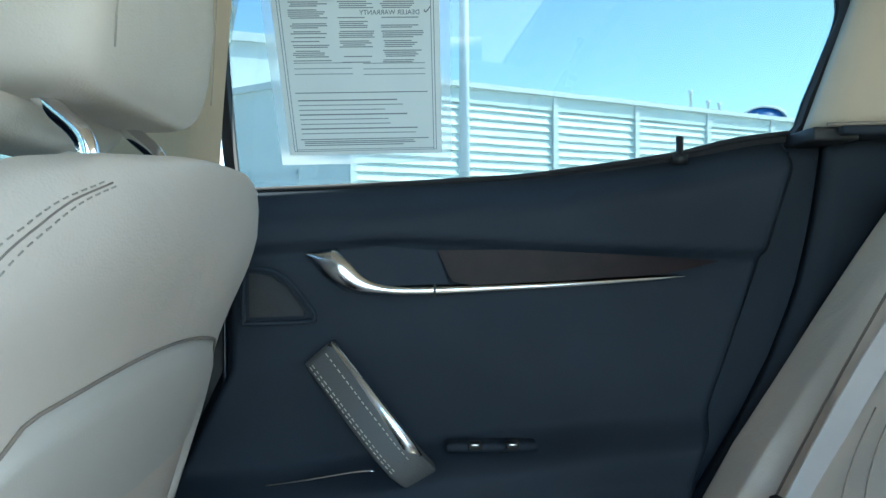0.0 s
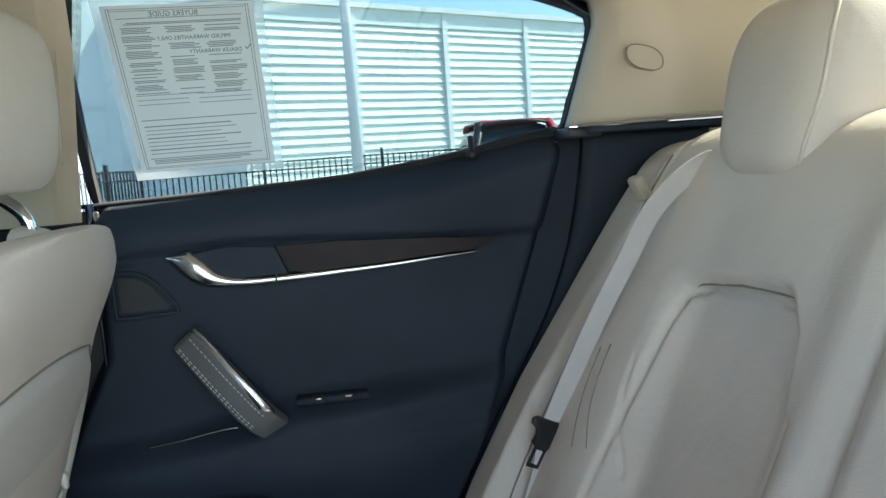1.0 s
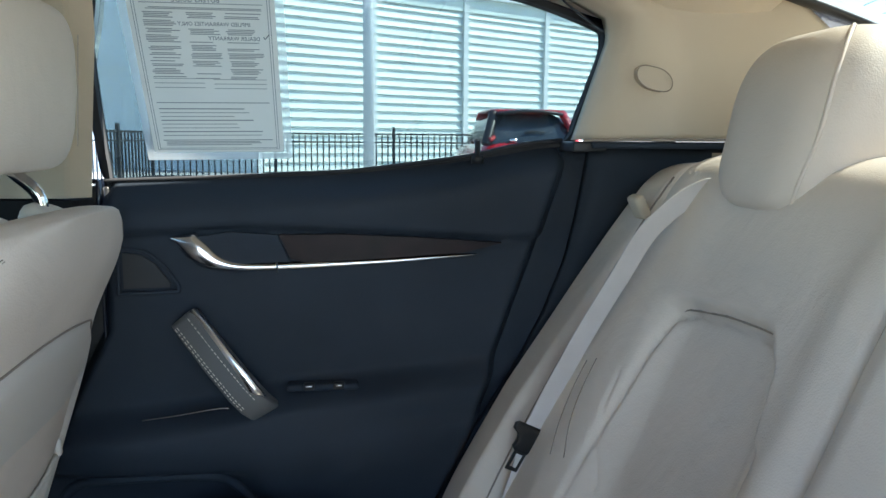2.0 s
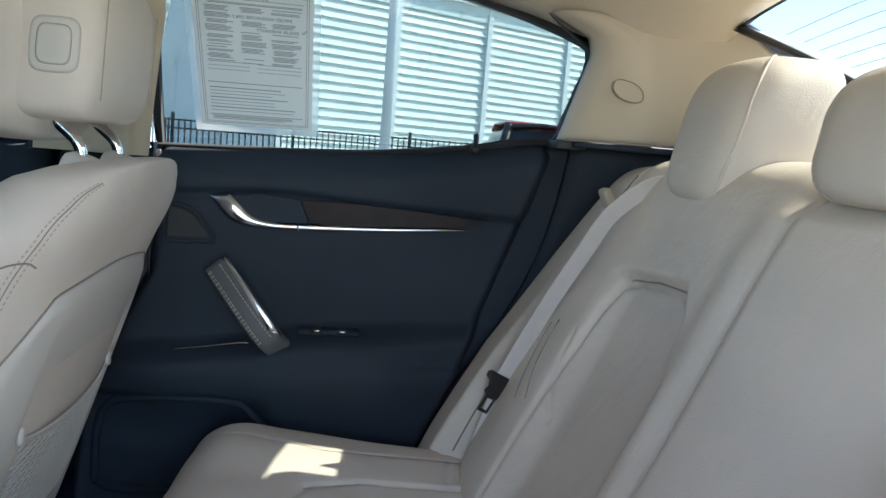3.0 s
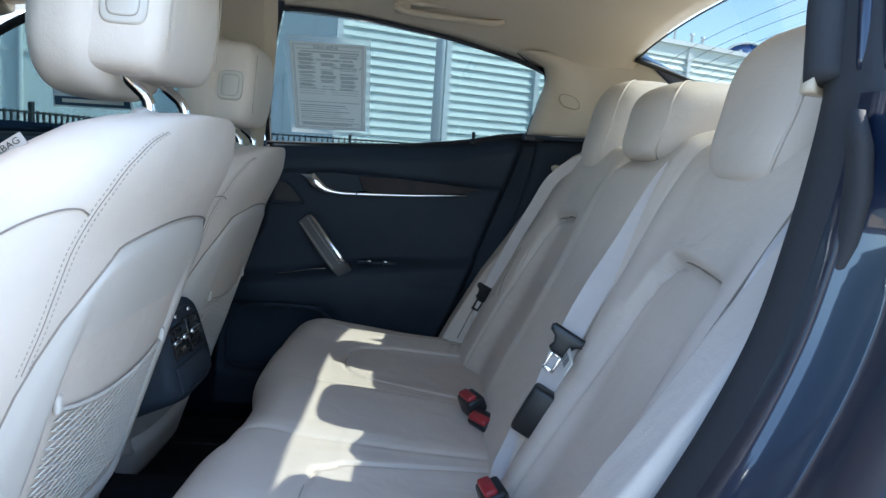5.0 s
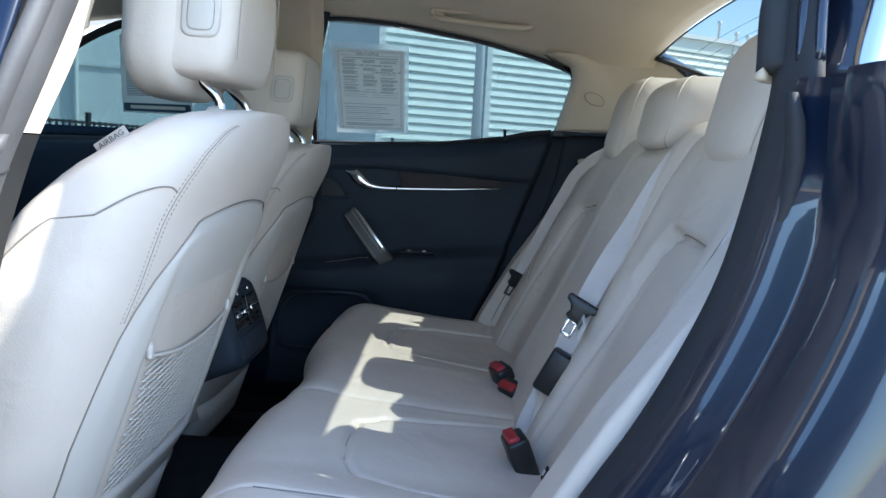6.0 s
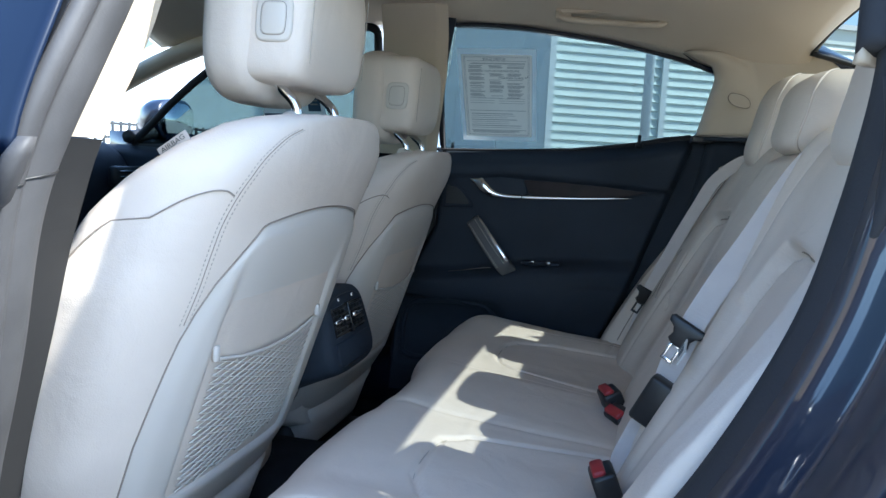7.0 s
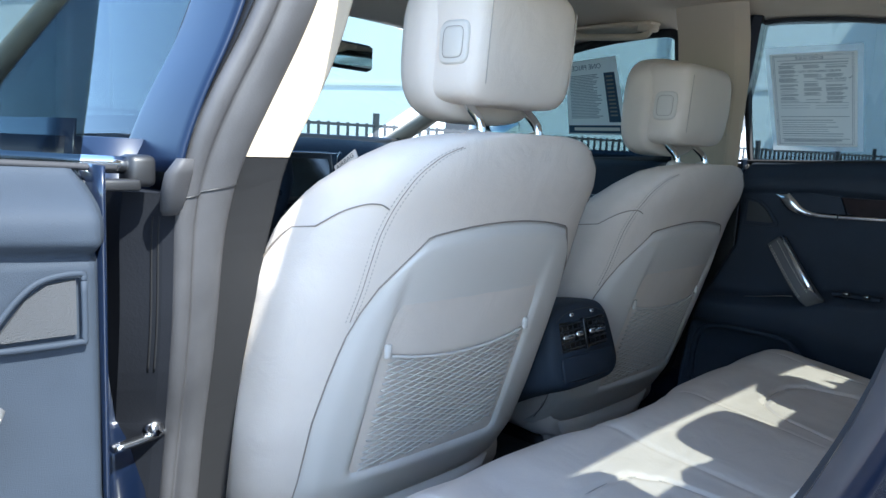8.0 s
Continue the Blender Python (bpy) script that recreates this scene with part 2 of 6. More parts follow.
zs = sorted({round(i * 0.28 + d, 4) for i in range(20) for d in (0.0, 0.0336, 0.14, 0.279)})
part("ribbed_siding", sheet(lambda s, z: hall_at(s, z, ribs(s, z)), [0, 12, 24, 44], zs), SIDING, hall, "pale ribbed steel siding", smooth=False)
part("fascia", loft([[hall_at(s, 5.55, 0.06), hall_at(s, 5.55, 0.1), hall_at(s, 6.05, 0.1), hall_at(s, 6.05, 0.06)] for s in (0, 44)]), SIDING, hall, smooth=False)
part("roof_edge", loft([[hall_at(s, 6.05, -0.4), hall_at(s, 6.05, 0.28), hall_at(s, 6.22, 0.28), hall_at(s, 6.22, -0.4)] for s in (-0.2, 44)]), FLASHING, hall, "white metal roof edge", smooth=False)
part("roof", sheet(lambda s, d: hall_at(s, 6.2, -d), [0, 44], [0.3, 10, 20]), FLASHING, hall, smooth=False)
for s in [0.1, 4.1, 7.9, 11.8, 15.7, 19.6, 23.5, 27.4, 31.3, 35.2]:
    part("post", loft([[hall_at(s - 0.11, z, 0.0), hall_at(s - 0.11, z, 0.16), hall_at(s + 0.11, z, 0.16), hall_at(s + 0.11, z, 0.0)] for z in (0, 6.05)]), FLASHING, hall, smooth=False)
# the shaded side wall, with its pale door
SIDE_D = Vector((-0.84, 0.54, 0))
SIDE_N = Vector((-0.54, -0.84, 0))


def side_at(s, z, out=0.0):
    return WALL_A + SIDE_D * s + SIDE_N * out + Vector((0, 0, z))


part("side_wall", loft([[side_at(s, 0, 0), side_at(s, 6.1, 0), side_at(s, 6.1, -0.3), side_at(s, 0, -0.3)] for s in (0, 5.2)]), STUCCO, hall, "plain white side wall", smooth=False)
part("side_roof_edge", loft([[side_at(s, 6.0, 0.15), side_at(s, 6.22, 0.15), side_at(s, 6.22, -0.4), side_at(s, 6.0, -0.4)] for s in (-0.1, 5.2)]), FLASHING, hall, smooth=False)
part("door", loft([[side_at(s, 0, 0.02), side_at(s, 3.1, 0.02), side_at(s, 3.1, -0.05), side_at(s, 0, -0.05)] for s in (2.2, 4.1)]), POLE, hall, "pale service door", smooth=False)
for s0, s1, z0, z1 in ((2.1, 2.2, 0, 3.2), (4.1, 4.2, 0, 3.2), (2.1, 4.2, 3.1, 3.22)):
    part("door_frame", loft([[side_at(s, z0, 0.04), side_at(s, z1, 0.04), side_at(s, z1, -0.05), side_at(s, z0, -0.05)] for s in (s0, s1)]), FLASHING, hall, smooth=False)

FAR_A, FAR_D = Vector((-6.6, 25.7, 0)), Vector((-0.94, -0.34, 0))
FAR_N = Vector((0.34, -0.94, 0))


def far_at(s, z, out=0.0):
    return FAR_A + FAR_D * s + FAR_N * out + Vector((0, 0, z))


works = thing("pale_works_building", "large pale flat-walled works building across the lot", "building", at=tuple(FAR_A))
part("wall", loft([[far_at(s, 0, 0), far_at(s, 8.0, 0), far_at(s, 8.0, -12), far_at(s, 0, -12)] for s in (-6, 70)]), STUCCO, works, "pale flat wall panels", smooth=False)
part("cornice", loft([[far_at(s, 7.85, 0.2), far_at(s, 8.15, 0.2), far_at(s, 8.15, -0.4), far_at(s, 7.85, -0.4)] for s in (-6, 70)]), FLASHING, works, smooth=False)
part("ledge", loft([[far_at(s, 3.3, 0.07), far_at(s, 3.42, 0.07), far_at(s, 3.42, -0.05), far_at(s, 3.3, -0.05)] for s in (0, 70)]), FLASHING, works, smooth=False)
for s0 in range(6, 70, 9):
    part("downpipe", loft([oval(far_at(s0, z, 0.12), (1, 0, 0), (0, 1, 0), 0.09, 0.09, 2, 10) for z in (0, 7.9)]), FLASHING, works, smooth=False)
for s0 in (12.4,):
    part("window", loft([[far_at(s, 0.9, 0.03), far_at(s, 2.4, 0.03), far_at(s, 2.4, -0.05), far_at(s, 0.9, -0.05)] for s in (s0, s0 + 2.2)]), FENCE, works, "dark office window", smooth=False)

FENCE_CORNER = Vector((-3.6, 16.5, 0))


def picket_fence(a, b, label):
    """A straight run of pickets between two points."""
    a, b = Vector(a), Vector(b)
    along = (b - a).normalized()
    turn = Matrix.Rotation(math.atan2(along.y, along.x), 3, "Z")
    run = thing("picket_fence", label, "fence", "lot fences", at=tuple(a))
    for z in (0.96, 1.14, 0.2):
        part("rail", block((a + b) / 2 + Vector((0, 0, z)), ((b - a).length, 0.035, 0.035), 0, turn), FENCE, run, smooth=False)
    pickets = bmesh.new()
    count = int((b - a).length / 0.13)
    for i in range(count):
        block(a + along * (i * 0.13) + Vector((0, 0, 0.61)), (0.028, 0.028, 1.12), 0, turn, bm=pickets)
    tagged(part("pickets", pickets, FENCE, run, smooth=False), kind="stuff")
    for i in range(int((b - a).length / 2.6) + 1):
        part("fence_post", block(a + along * (i * 2.6) + Vector((0, 0, 0.64)), (0.065, 0.065, 1.32), 0.004, turn), FENCE, run, smooth=False)


picket_fence(FENCE_CORNER, (24, 16.5, 0), "black steel picket fence before the clad hall")
picket_fence((-8.2, -2.5, 0), FENCE_CORNER, "black steel picket fence along the lot's side")

pole = thing("lamp_pole", "slim white painted steel lamp pole", "pole", at=(1.0, 9.2, 0))
part("shaft", loft([oval((0.82, 9.2, z), (1, 0, 0), (0, 1, 0), r, r, 2, 20) for z, r in ((0, 0.07), (7.5, 0.05))]), POLE, pole)
part("base_plate", block((0.82, 9.2, 0.03), (0.3, 0.3, 0.06), 0.01), POLE, pole)

# ---- the car's shell ----
BELT = [(-0.9, 0.90), (0.18, 0.925), (0.38, 0.932), (0.545, 0.941), (0.715, 0.963), (0.785, 0.98), (0.834, 0.988), (0.90, 0.992)]
HEAD_EDGE = [(-1.0, 1.12), (-0.7, 1.185), (-0.3, 1.24), (0.0, 1.258), (0.24, 1.262), (0.41, 1.254), (0.64, 1.222), (0.80, 1.188), (0.9, 1.158), (1.05, 1.125), (1.2, 1.10)]
HEAD_MID = [(-1.0, 1.20), (-0.7, 1.264), (-0.3, 1.30), (0.2, 1.325), (0.6, 1.315), (0.9, 1.285), (1.2, 1.235)]


def glass_y(z):
    """The side glass leans in towards the roof."""
    return 1.086 - 0.35 * z


def rear_x(y):
    """The rear edge of the roof lining bows forward at the sides."""
    return 1.135 - 0.035 * (abs(y) / 0.55) ** 2


def lining(u, y):
    x = -0.68 + u * (rear_x(y) + 0.68)
    e, m = curve_at(HEAD_EDGE, x), curve_at(HEAD_MID, x)
    return x, y, e + (m - e) * (1 - (abs(y) / 0.655) ** 3.2)


def near_edge(x):
    """Half width of the roof over the near opening, narrow above the centre pillar."""
    return curve_at([(0.30, 0.600), (0.45, 0.614), (0.53, 0.634), (0.60, 0.655), (0.67, 0.688), (0.80, 0.710)], x)


def trimmed(u, y):
    """The lining, drawn in at the near side to the edge of the door opening."""
    x, yy, z = lining(u, y)
    k = smoothstep(-0.35, -0.655, y)
    return x, yy + (0.655 - min(near_edge(x), 0.655)) * k, z


ys = span(-0.655, 0.655, 45)
lone("ceiling", sheet(trimmed, span(0, 1, 60), ys, off=(0, 0, 0.012)), HEADLINER, "beige cloth car headliner, curved down to the windows", "headliner", kind="structure")


# far edge is pushed out, unseen, to keep sun off the window notice
def roof_skin(u, y):
    x, yy, z = lining(u, y * 0.655 / 0.66)
    k, f = smoothstep(-0.35, -0.66, y), smoothstep(0.35, 0.66, y)
    return x, y + (0.66 - near_edge(x)) * k + 0.055 * f, z + 0.03 - 0.03 * f


body = thing("car_body", "dark blue saloon car body shell with both near side openings", "car body", at=(0, 0, 0))
part("roof", sheet(roof_skin, span(0, 1, 50), span(-0.66, 0.66, 41), off=(0, 0, 0.004)), PAINT, body, "dark blue painted roof")
# floor with tunnel, sills
part("floor", sheet(lambda x, y: (x, y, 0.17 + 0.13 * math.exp(-(y / 0.13) ** 4)), span(-1.1, 0.95, 12), span(-0.72, 0.72, 49), off=(0, 0, -0.03)), CARPET, body, "black carpeted floor with a centre tunnel")
part("seat_riser", sheet(lambda y, z: (0.34 + 0.06 * (0.4 - z), y, z), span(-0.66, 0.66, 9), span(0.15, 0.42, 5), off=(0.02, 0, 0)), CARPET, body)
for sy in (-1, 1):
    part("sill", loft([[Vector((x, sy * a, z)) for a, z in ((0.69, 0.18), (0.69, 0.30), (0.74, 0.335), (0.84, 0.33), (0.90, 0.25), (0.88, 0.15))] for x in span(-1.1, 0.66, 8)]), PAINT, body)
    part("outer_rocker", loft([[Vector((x, sy * a, z)) for a, z in ((0.90, 0.25), (0.93, 0.40), (0.95, 0.38), (0.94, 0.2))] for x in (-1.1, 0.6)]), PAINT, body)
# parcel shelf, rear wall, front bulkhead
part("parcel_shelf", sheet(lambda x, y: (x, y, 0.975 + 0.02 * math.sin(3 * x)), span(1.05, 1.66, 12), span(-0.62, 0.62, 21), off=(0, 0, -0.03)), PILLAR_CREAM, body, "cream parcel shelf under the rear glass")
part("bulkhead", block((-1.12, 0, 0.55), (0.06, 1.5, 0.8), 0.02), BLACK, body)
part("boot_wall", block((1.02, 0, 0.6), (0.04, 1.4, 0.7), 0.01), BLACK, body)


def rear_glass(u, y):
    a, b = Vector((rear_x(y) - 0.01, y, curve_at(HEAD_MID, 1.17) - 0.06 * (abs(y) / 0.55) ** 2.5)), Vector((1.62 - 0.05 * (y / 0.6) ** 2, y * 1.06, 0.985))
    p = a.lerp(b, u)
    p.z += 0.022 * math.sin(math.pi * u)
    return p


back = thing("rear_window", "sloping rear window with fine heating wires", "window", kind="structure", at=(1.4, 0, 1.1))
part("pane", sheet(rear_glass, span(0, 1, 14), span(-0.53, 0.53, 21)), REAR_GLASS, back)
wires = bmesh.new()
for u in span(0.12, 0.95, 15):
    tube([rear_glass(u, y) + Vector((0, 0, -0.004)) for y in span(-0.5, 0.5, 9)], 0.0005, 4, 2, bm=wires)
part("heating_wires", wires, BLACK, back)
for sy in (-1, 1):
    part("border", tube([rear_glass(u, sy * 0.535) + Vector((0, 0, -0.003)) for u in span(0, 1, 8)], 0.014, 8, 3, flat=0.4), BLACK, back)
part("border", tube([rear_glass(0, y) + Vector((0, 0, -0.003)) for y in span(-0.535, 0.535, 11)], 0.003, 8, 3, flat=0.4), BLACK, back)


def windscreen(u, y):
    a, b = Vector((-0.67, y * 0.98, 1.268 - 0.07 * (abs(y) / 0.6) ** 2.5)), Vector((-1.55 + 0.18 * (y / 0.65) ** 2, y * 1.1, 0.90))
    return a.lerp(b, u)


front_glass = thing("windscreen", "clear raked windscreen", "window", kind="structure", at=(-1.2, 0, 1.0))
part("pane", sheet(windscreen, span(0, 1, 8), span(-0.62, 0.62, 15)), CLEAR, front_glass)


def pillar(name, rows, mat, parent, label=""):
    """A post with a rounded section: rows of (x, y, z, half along x, half along y)."""
    rings = [oval((x, y, z), (1, 0, 0), (0, 1, 0), a, b, 3.2, 24) for x, y, z, a, b in rows]
    return part(name, loft(rings), mat, parent, label)


for sy in (-1, 1):
    # front pillars
    part("a_pillar", tube([(-0.45, sy * 0.645, 1.225), (-0.7, sy * 0.665, 1.14), (-1.0, sy * 0.70, 1.01), (-1.28, sy * 0.735, 0.90)], 0.036, 14, 6, flat=0.75), PILLAR_CREAM, body, "cream front pillar trim")
    # roof rails; the far one is set further out, unseen, to block sun
    part("roof_rail", tube([(x, sy * (glass_y(curve_at(HEAD_EDGE, x)) + 0.05 if sy > 0 else near_edge(x) - 0.004), curve_at(HEAD_EDGE, x) + 0.038) for x in span(-0.7, 1.02, 15)], 0.022, 12, 3, flat=0.8), PAINT, body)

# far centre pillar: dark lower trim, cream upper trim
part("pillar_lower_trim", loft([[Vector((x + dx, (yy + dy), z)) for dx, dy in ((-0.085, 0.012), (-0.078, -0.016), (0.030, -0.022), (0.036, -0.019), (0.054, 0.004), (0.045, 0.012), (-0.075, 0.04))]
                                for x, yy, z in ((-0.03, 0.725, 0.30), (0.02, 0.715, 0.5), (0.09, 0.698, 0.75), (0.128, 0.682, 0.905))]), GREY_TRIM, body, "dark grey moulded pillar trim", smooth=False)
part("pillar_upper_trim", loft([[Vector((x + dx, (yy + dy), z)) for dx, dy in ((-0.06 - 0.07, 0.010), (-0.052 - 0.07, -0.013), (0.024, -0.019), (0.030, -0.016), (0.052, 0.004), (0.043, 0.012), (-0.05 - 0.07, 0.035))]
                                for x, yy, z in ((0.128, 0.681, 0.908), (0.142, 0.655, 1.0), (0.165, 0.612, 1.12), (0.175, 0.572, 1.22), (0.178, 0.54, 1.29))]), PILLAR_CREAM, body, "cream upper pillar trim", smooth=False)
# weatherstrip on the pillar and the painted pillar behind it
part("pillar_seal", tube([(-0.01, 0.770, 0.30), (0.012, 0.765, 0.75), (0.050, 0.750, 0.90), (0.085, 0.715, 1.02), (0.118, 0.665, 1.15), (0.16, 0.625, 1.245)], 0.024, 14, 7), RUBBER, body, "grey rubber door weatherstrip")
part("painted_pillar", loft([[Vector((x + dx, (yy + dy), z)) for dx, dy in ((-0.09, -0.02), (0.0, -0.015), (0.045, 0.03), (0.05, 0.10), (-0.02, 0.13), (-0.09, 0.12))]
                             for x, yy, z in ((0.01, 0.77, 0.28), (0.015, 0.772, 0.5), (0.03, 0.768, 0.75), (0.062, 0.755, 0.92))]), PAINT, body, "dark blue painted door pillar")
part("window_pillar", loft([[Vector((x + dx, (yy + dy), z)) for dx, dy in ((-0.08, -0.06), (0.045, -0.045), (0.060, -0.03), (0.052, 0.030), (0.044, 0.034), (-0.08, -0.025))]
                            for x, yy, z in ((0.062, 0.755, 0.92), (0.105, 0.735, 1.02), (0.145, 0.69, 1.15), (0.175, 0.645, 1.27))]), PAINT, body, "dark blue painted window pillar", smooth=False)

# near centre pillar: a flat trim face that looks back at the bench, a fat door seal, then the painted window pillar
TRIM_OUT = [(0.24, 0.035, -0.733), (0.55, 0.088, -0.738), (0.62, 0.105, -0.740), (0.70, 0.125, -0.743), (0.78, 0.139, -0.745), (0.84, 0.152, -0.743), (0.90, 0.173, -0.735), (0.95, 0.187, -0.716), (1.00, 0.195, -0.695), (1.05, 0.206, -0.674), (1.15, 0.220, -0.640), (1.29, 0.235, -0.595)]
TRIM_IN = [(0.24, 0.015, -0.672), (0.55, 0.078, -0.678), (0.62, 0.096, -0.678), (0.70, 0.113, -0.672), (0.78, 0.124, -0.663), (0.84, 0.139, -0.657), (0.90, 0.157, -0.655), (0.95, 0.170, -0.633), (1.00, 0.182, -0.614), (1.05, 0.191, -0.598), (1.15, 0.203, -0.575), (1.29, 0.215, -0.535)]
SEAL_OUT = [(0.24, 0.015, -0.778), (0.55, 0.092, -0.787), (0.62, 0.126, -0.798), (0.70, 0.151, -0.804), (0.78, 0.167, -0.810), (0.84, 0.181, -0.816), (0.90, 0.197, -0.812), (0.95, 0.208, -0.798), (1.00, 0.220, -0.778), (1.05, 0.225, -0.752), (1.15, 0.235, -0.715), (1.29, 0.248, -0.668)]
PAINT_IN = [(0.885, 0.200, -0.824), (0.95, 0.206, -0.806), (1.00, 0.212, -0.786), (1.05, 0.213, -0.762), (1.15, 0.212, -0.728), (1.29, 0.222, -0.680)]
PAINT_OUT = [(0.885, 0.075, -0.838), (0.95, 0.060, -0.807), (1.00, 0.058, -0.781), (1.05, 0.050, -0.750), (1.15, 0.050, -0.714), (1.29, 0.060, -0.668)]


def at_height(table, z, dx=0.0, dy=0.0):
    return Vector((curve_at([(r[0], r[1]) for r in table], z) + dx, curve_at([(r[0], r[2]) for r in table], z) + dy, z))


def eased(z, table, dx=0.0, dy=0.0):
    """A point of an edge, rounded off between the rows of its table."""
    about = [at_height(table, z + d, dx, dy) for d in (-0.03, -0.015, 0, 0.015, 0.03)]
    return Vector((sum(p.x for p in about) / 5, sum(p.y for p in about) / 5, z))


def pillar_face(z):
    a, b = eased(z, TRIM_OUT), eased(z, TRIM_IN)
    return [a + Vector((-0.05, -0.004, 0)), a, b + Vector((0.001, -0.005, 0)), b + Vector((-0.002, -0.001, 0)), b + Vector((-0.008, 0.001, 0)), b + Vector((-0.10, 0.004, 0)), Vector((b.x - 0.10, a.y, z))]


def seal_ring(z):
    a, b = eased(z, TRIM_OUT, -0.004, 0.004), eased(z, SEAL_OUT)
    run = b - a
    out = Vector((-run.y, run.x, 0)).normalized()
    ring = []
    for u, h in ((0.0, 0.0), (0.03, 0.007), (0.10, 0.012), (0.22, 0.0155), (0.36, 0.0165), (0.50, 0.015), (0.60, 0.011), (0.66, 0.006), (0.70, 0.003), (0.74, 0.006), (0.82, 0.008), (0.92, 0.006), (1.0, 0.0), (1.0, -0.012), (0.5, -0.030), (0.0, -0.020)):
        ring.append(a + run * u + out * h)
    return ring


part("pillar_lower_trim", loft([pillar_face(z) for z in span(0.24, 0.903, 28)]), GREY_TRIM, body, "dark grey moulded pillar trim", smooth=False)
part("pillar_upper_trim", loft([pillar_face(z) for z in span(0.9045, 1.29, 18)]), PILLAR_CREAM, body, "cream upper pillar trim", smooth=False)
part("pillar_seal", loft([seal_ring(z) for z in span(0.24, 1.27, 60)]), SEAL_RUBBER, body, "grey rubber door weatherstrip")
part("seal_joint", tube([seal_ring(0.874 - 0.0015 * k)[k] + Vector((0.0003, 0, 0)) for k in range(12, 0, -1)], 0.0011, 6, 2), BLACK, body, "joint across the weatherstrip")
part("window_gasket", loft([[eased(z, SEAL_OUT, -0.012, 0.002), eased(z, SEAL_OUT, -0.006, -0.006), eased(z, PAINT_IN, -0.004, 0.004), eased(z, PAINT_IN, -0.04, 0.010)] for z in span(0.885, 1.27, 24)]), BLACK, body, "black rubber gasket", smooth=False)
part("window_pillar", loft([[eased(z, PAINT_IN, -0.012, 0.008), eased(z, PAINT_IN), eased(z, PAINT_IN, -0.002, -0.004), eased(z, PAINT_IN, -0.008, -0.0055), eased(z, PAINT_IN, -0.014, -0.006), eased(z, PAINT_OUT, 0.012, -0.002), eased(z, PAINT_OUT, 0.004, -0.001), eased(z, PAINT_OUT), eased(z, PAINT_OUT, -0.004, 0.010)] for z in span(0.885, 1.27, 24)]), PILLAR_PAINT, body, "dark blue painted window pillar")
part("gasket_end", loft([oval((x, y, z), (0.5, -0.85, 0), (0.85, 0.5, 0), a, b, 3.0, 20) for x, y, z, a, b in ((0.186, -0.828, 0.838, 0.010, 0.005), (0.192, -0.829, 0.845, 0.015, 0.008), (0.202, -0.830, 0.866, 0.018, 0.010), (0.214, -0.831, 0.886, 0.018, 0.010), (0.222, -0.828, 0.902, 0.010, 0.007))]), SEAL_RUBBER, body, "moulded rubber gasket end")
part("hinge_cover", loft([[eased(z, SEAL_OUT, -0.004, 0.0), eased(z, SEAL_OUT, -0.008, -0.014), eased(z, SEAL_OUT, -0.034, -0.052), eased(z, SEAL_OUT, -0.075, -0.055), eased(z, SEAL_OUT, -0.075, 0.0)] for z in span(0.24, 0.862, 26)]), COVER_RUBBER, body, "black rubber cover over the hinge side", smooth=False)
for d in (0.018, 0.024):
    part("cover_lip", tube([eased(z, SEAL_OUT, -0.008 - 0.6 * (d - 0.014), -d) for z in span(0.64, 0.835, 10)], 0.0012, 6, 3), GREY_TRIM, body)
part("painted_pillar", loft([[Vector((x + dx, -(yy + dy), z)) for dx, dy in ((-0.09, -0.02), (0.0, -0.015), (0.045, 0.03), (0.05, 0.10), (-0.02, 0.13), (-0.09, 0.12))]
                             for x, yy, z in ((0.01, 0.77, 0.28), (0.015, 0.772, 0.5), (0.03, 0.768, 0.75), (0.062, 0.755, 0.92))]), PAINT, body, "dark blue painted door pillar")

# bonnet, boot lid, bumpers and wheels close the body round the cabin


def bonnet(u, y):
    x = -1.5 - u * 1.25
    return x, y * (1 - 0.12 * u * u), 0.90 - 0.06 * u - 0.16 * u ** 5 - 0.10 * (abs(y) / 0.88) ** 3


def boot_lid(u, y):
    x = 1.56 + u * 0.52
    return x, y * (1 - 0.08 * u * u), 0.985 - 0.02 * u - 0.10 * u ** 6 - 0.08 * (abs(y) / 0.86) ** 3


part("bonnet", sheet(bonnet, span(0, 1, 24), span(-0.86, 0.86, 25), off=(0, 0, -0.01)), PAINT, body, "dark blue painted bonnet")
part("boot_lid", sheet(boot_lid, span(0, 1, 20), span(-0.80, 0.80, 25), off=(0, 0, -0.01)), PAINT, body, "dark blue painted boot lid")
for x0, x1 in ((-2.86, -2.66), (2.02, 2.16)):
    part("bumper", block(((x0 + x1) / 2, 0, 0.52), (x1 - x0, 1.60, 0.48), 0.07), PAINT, body)
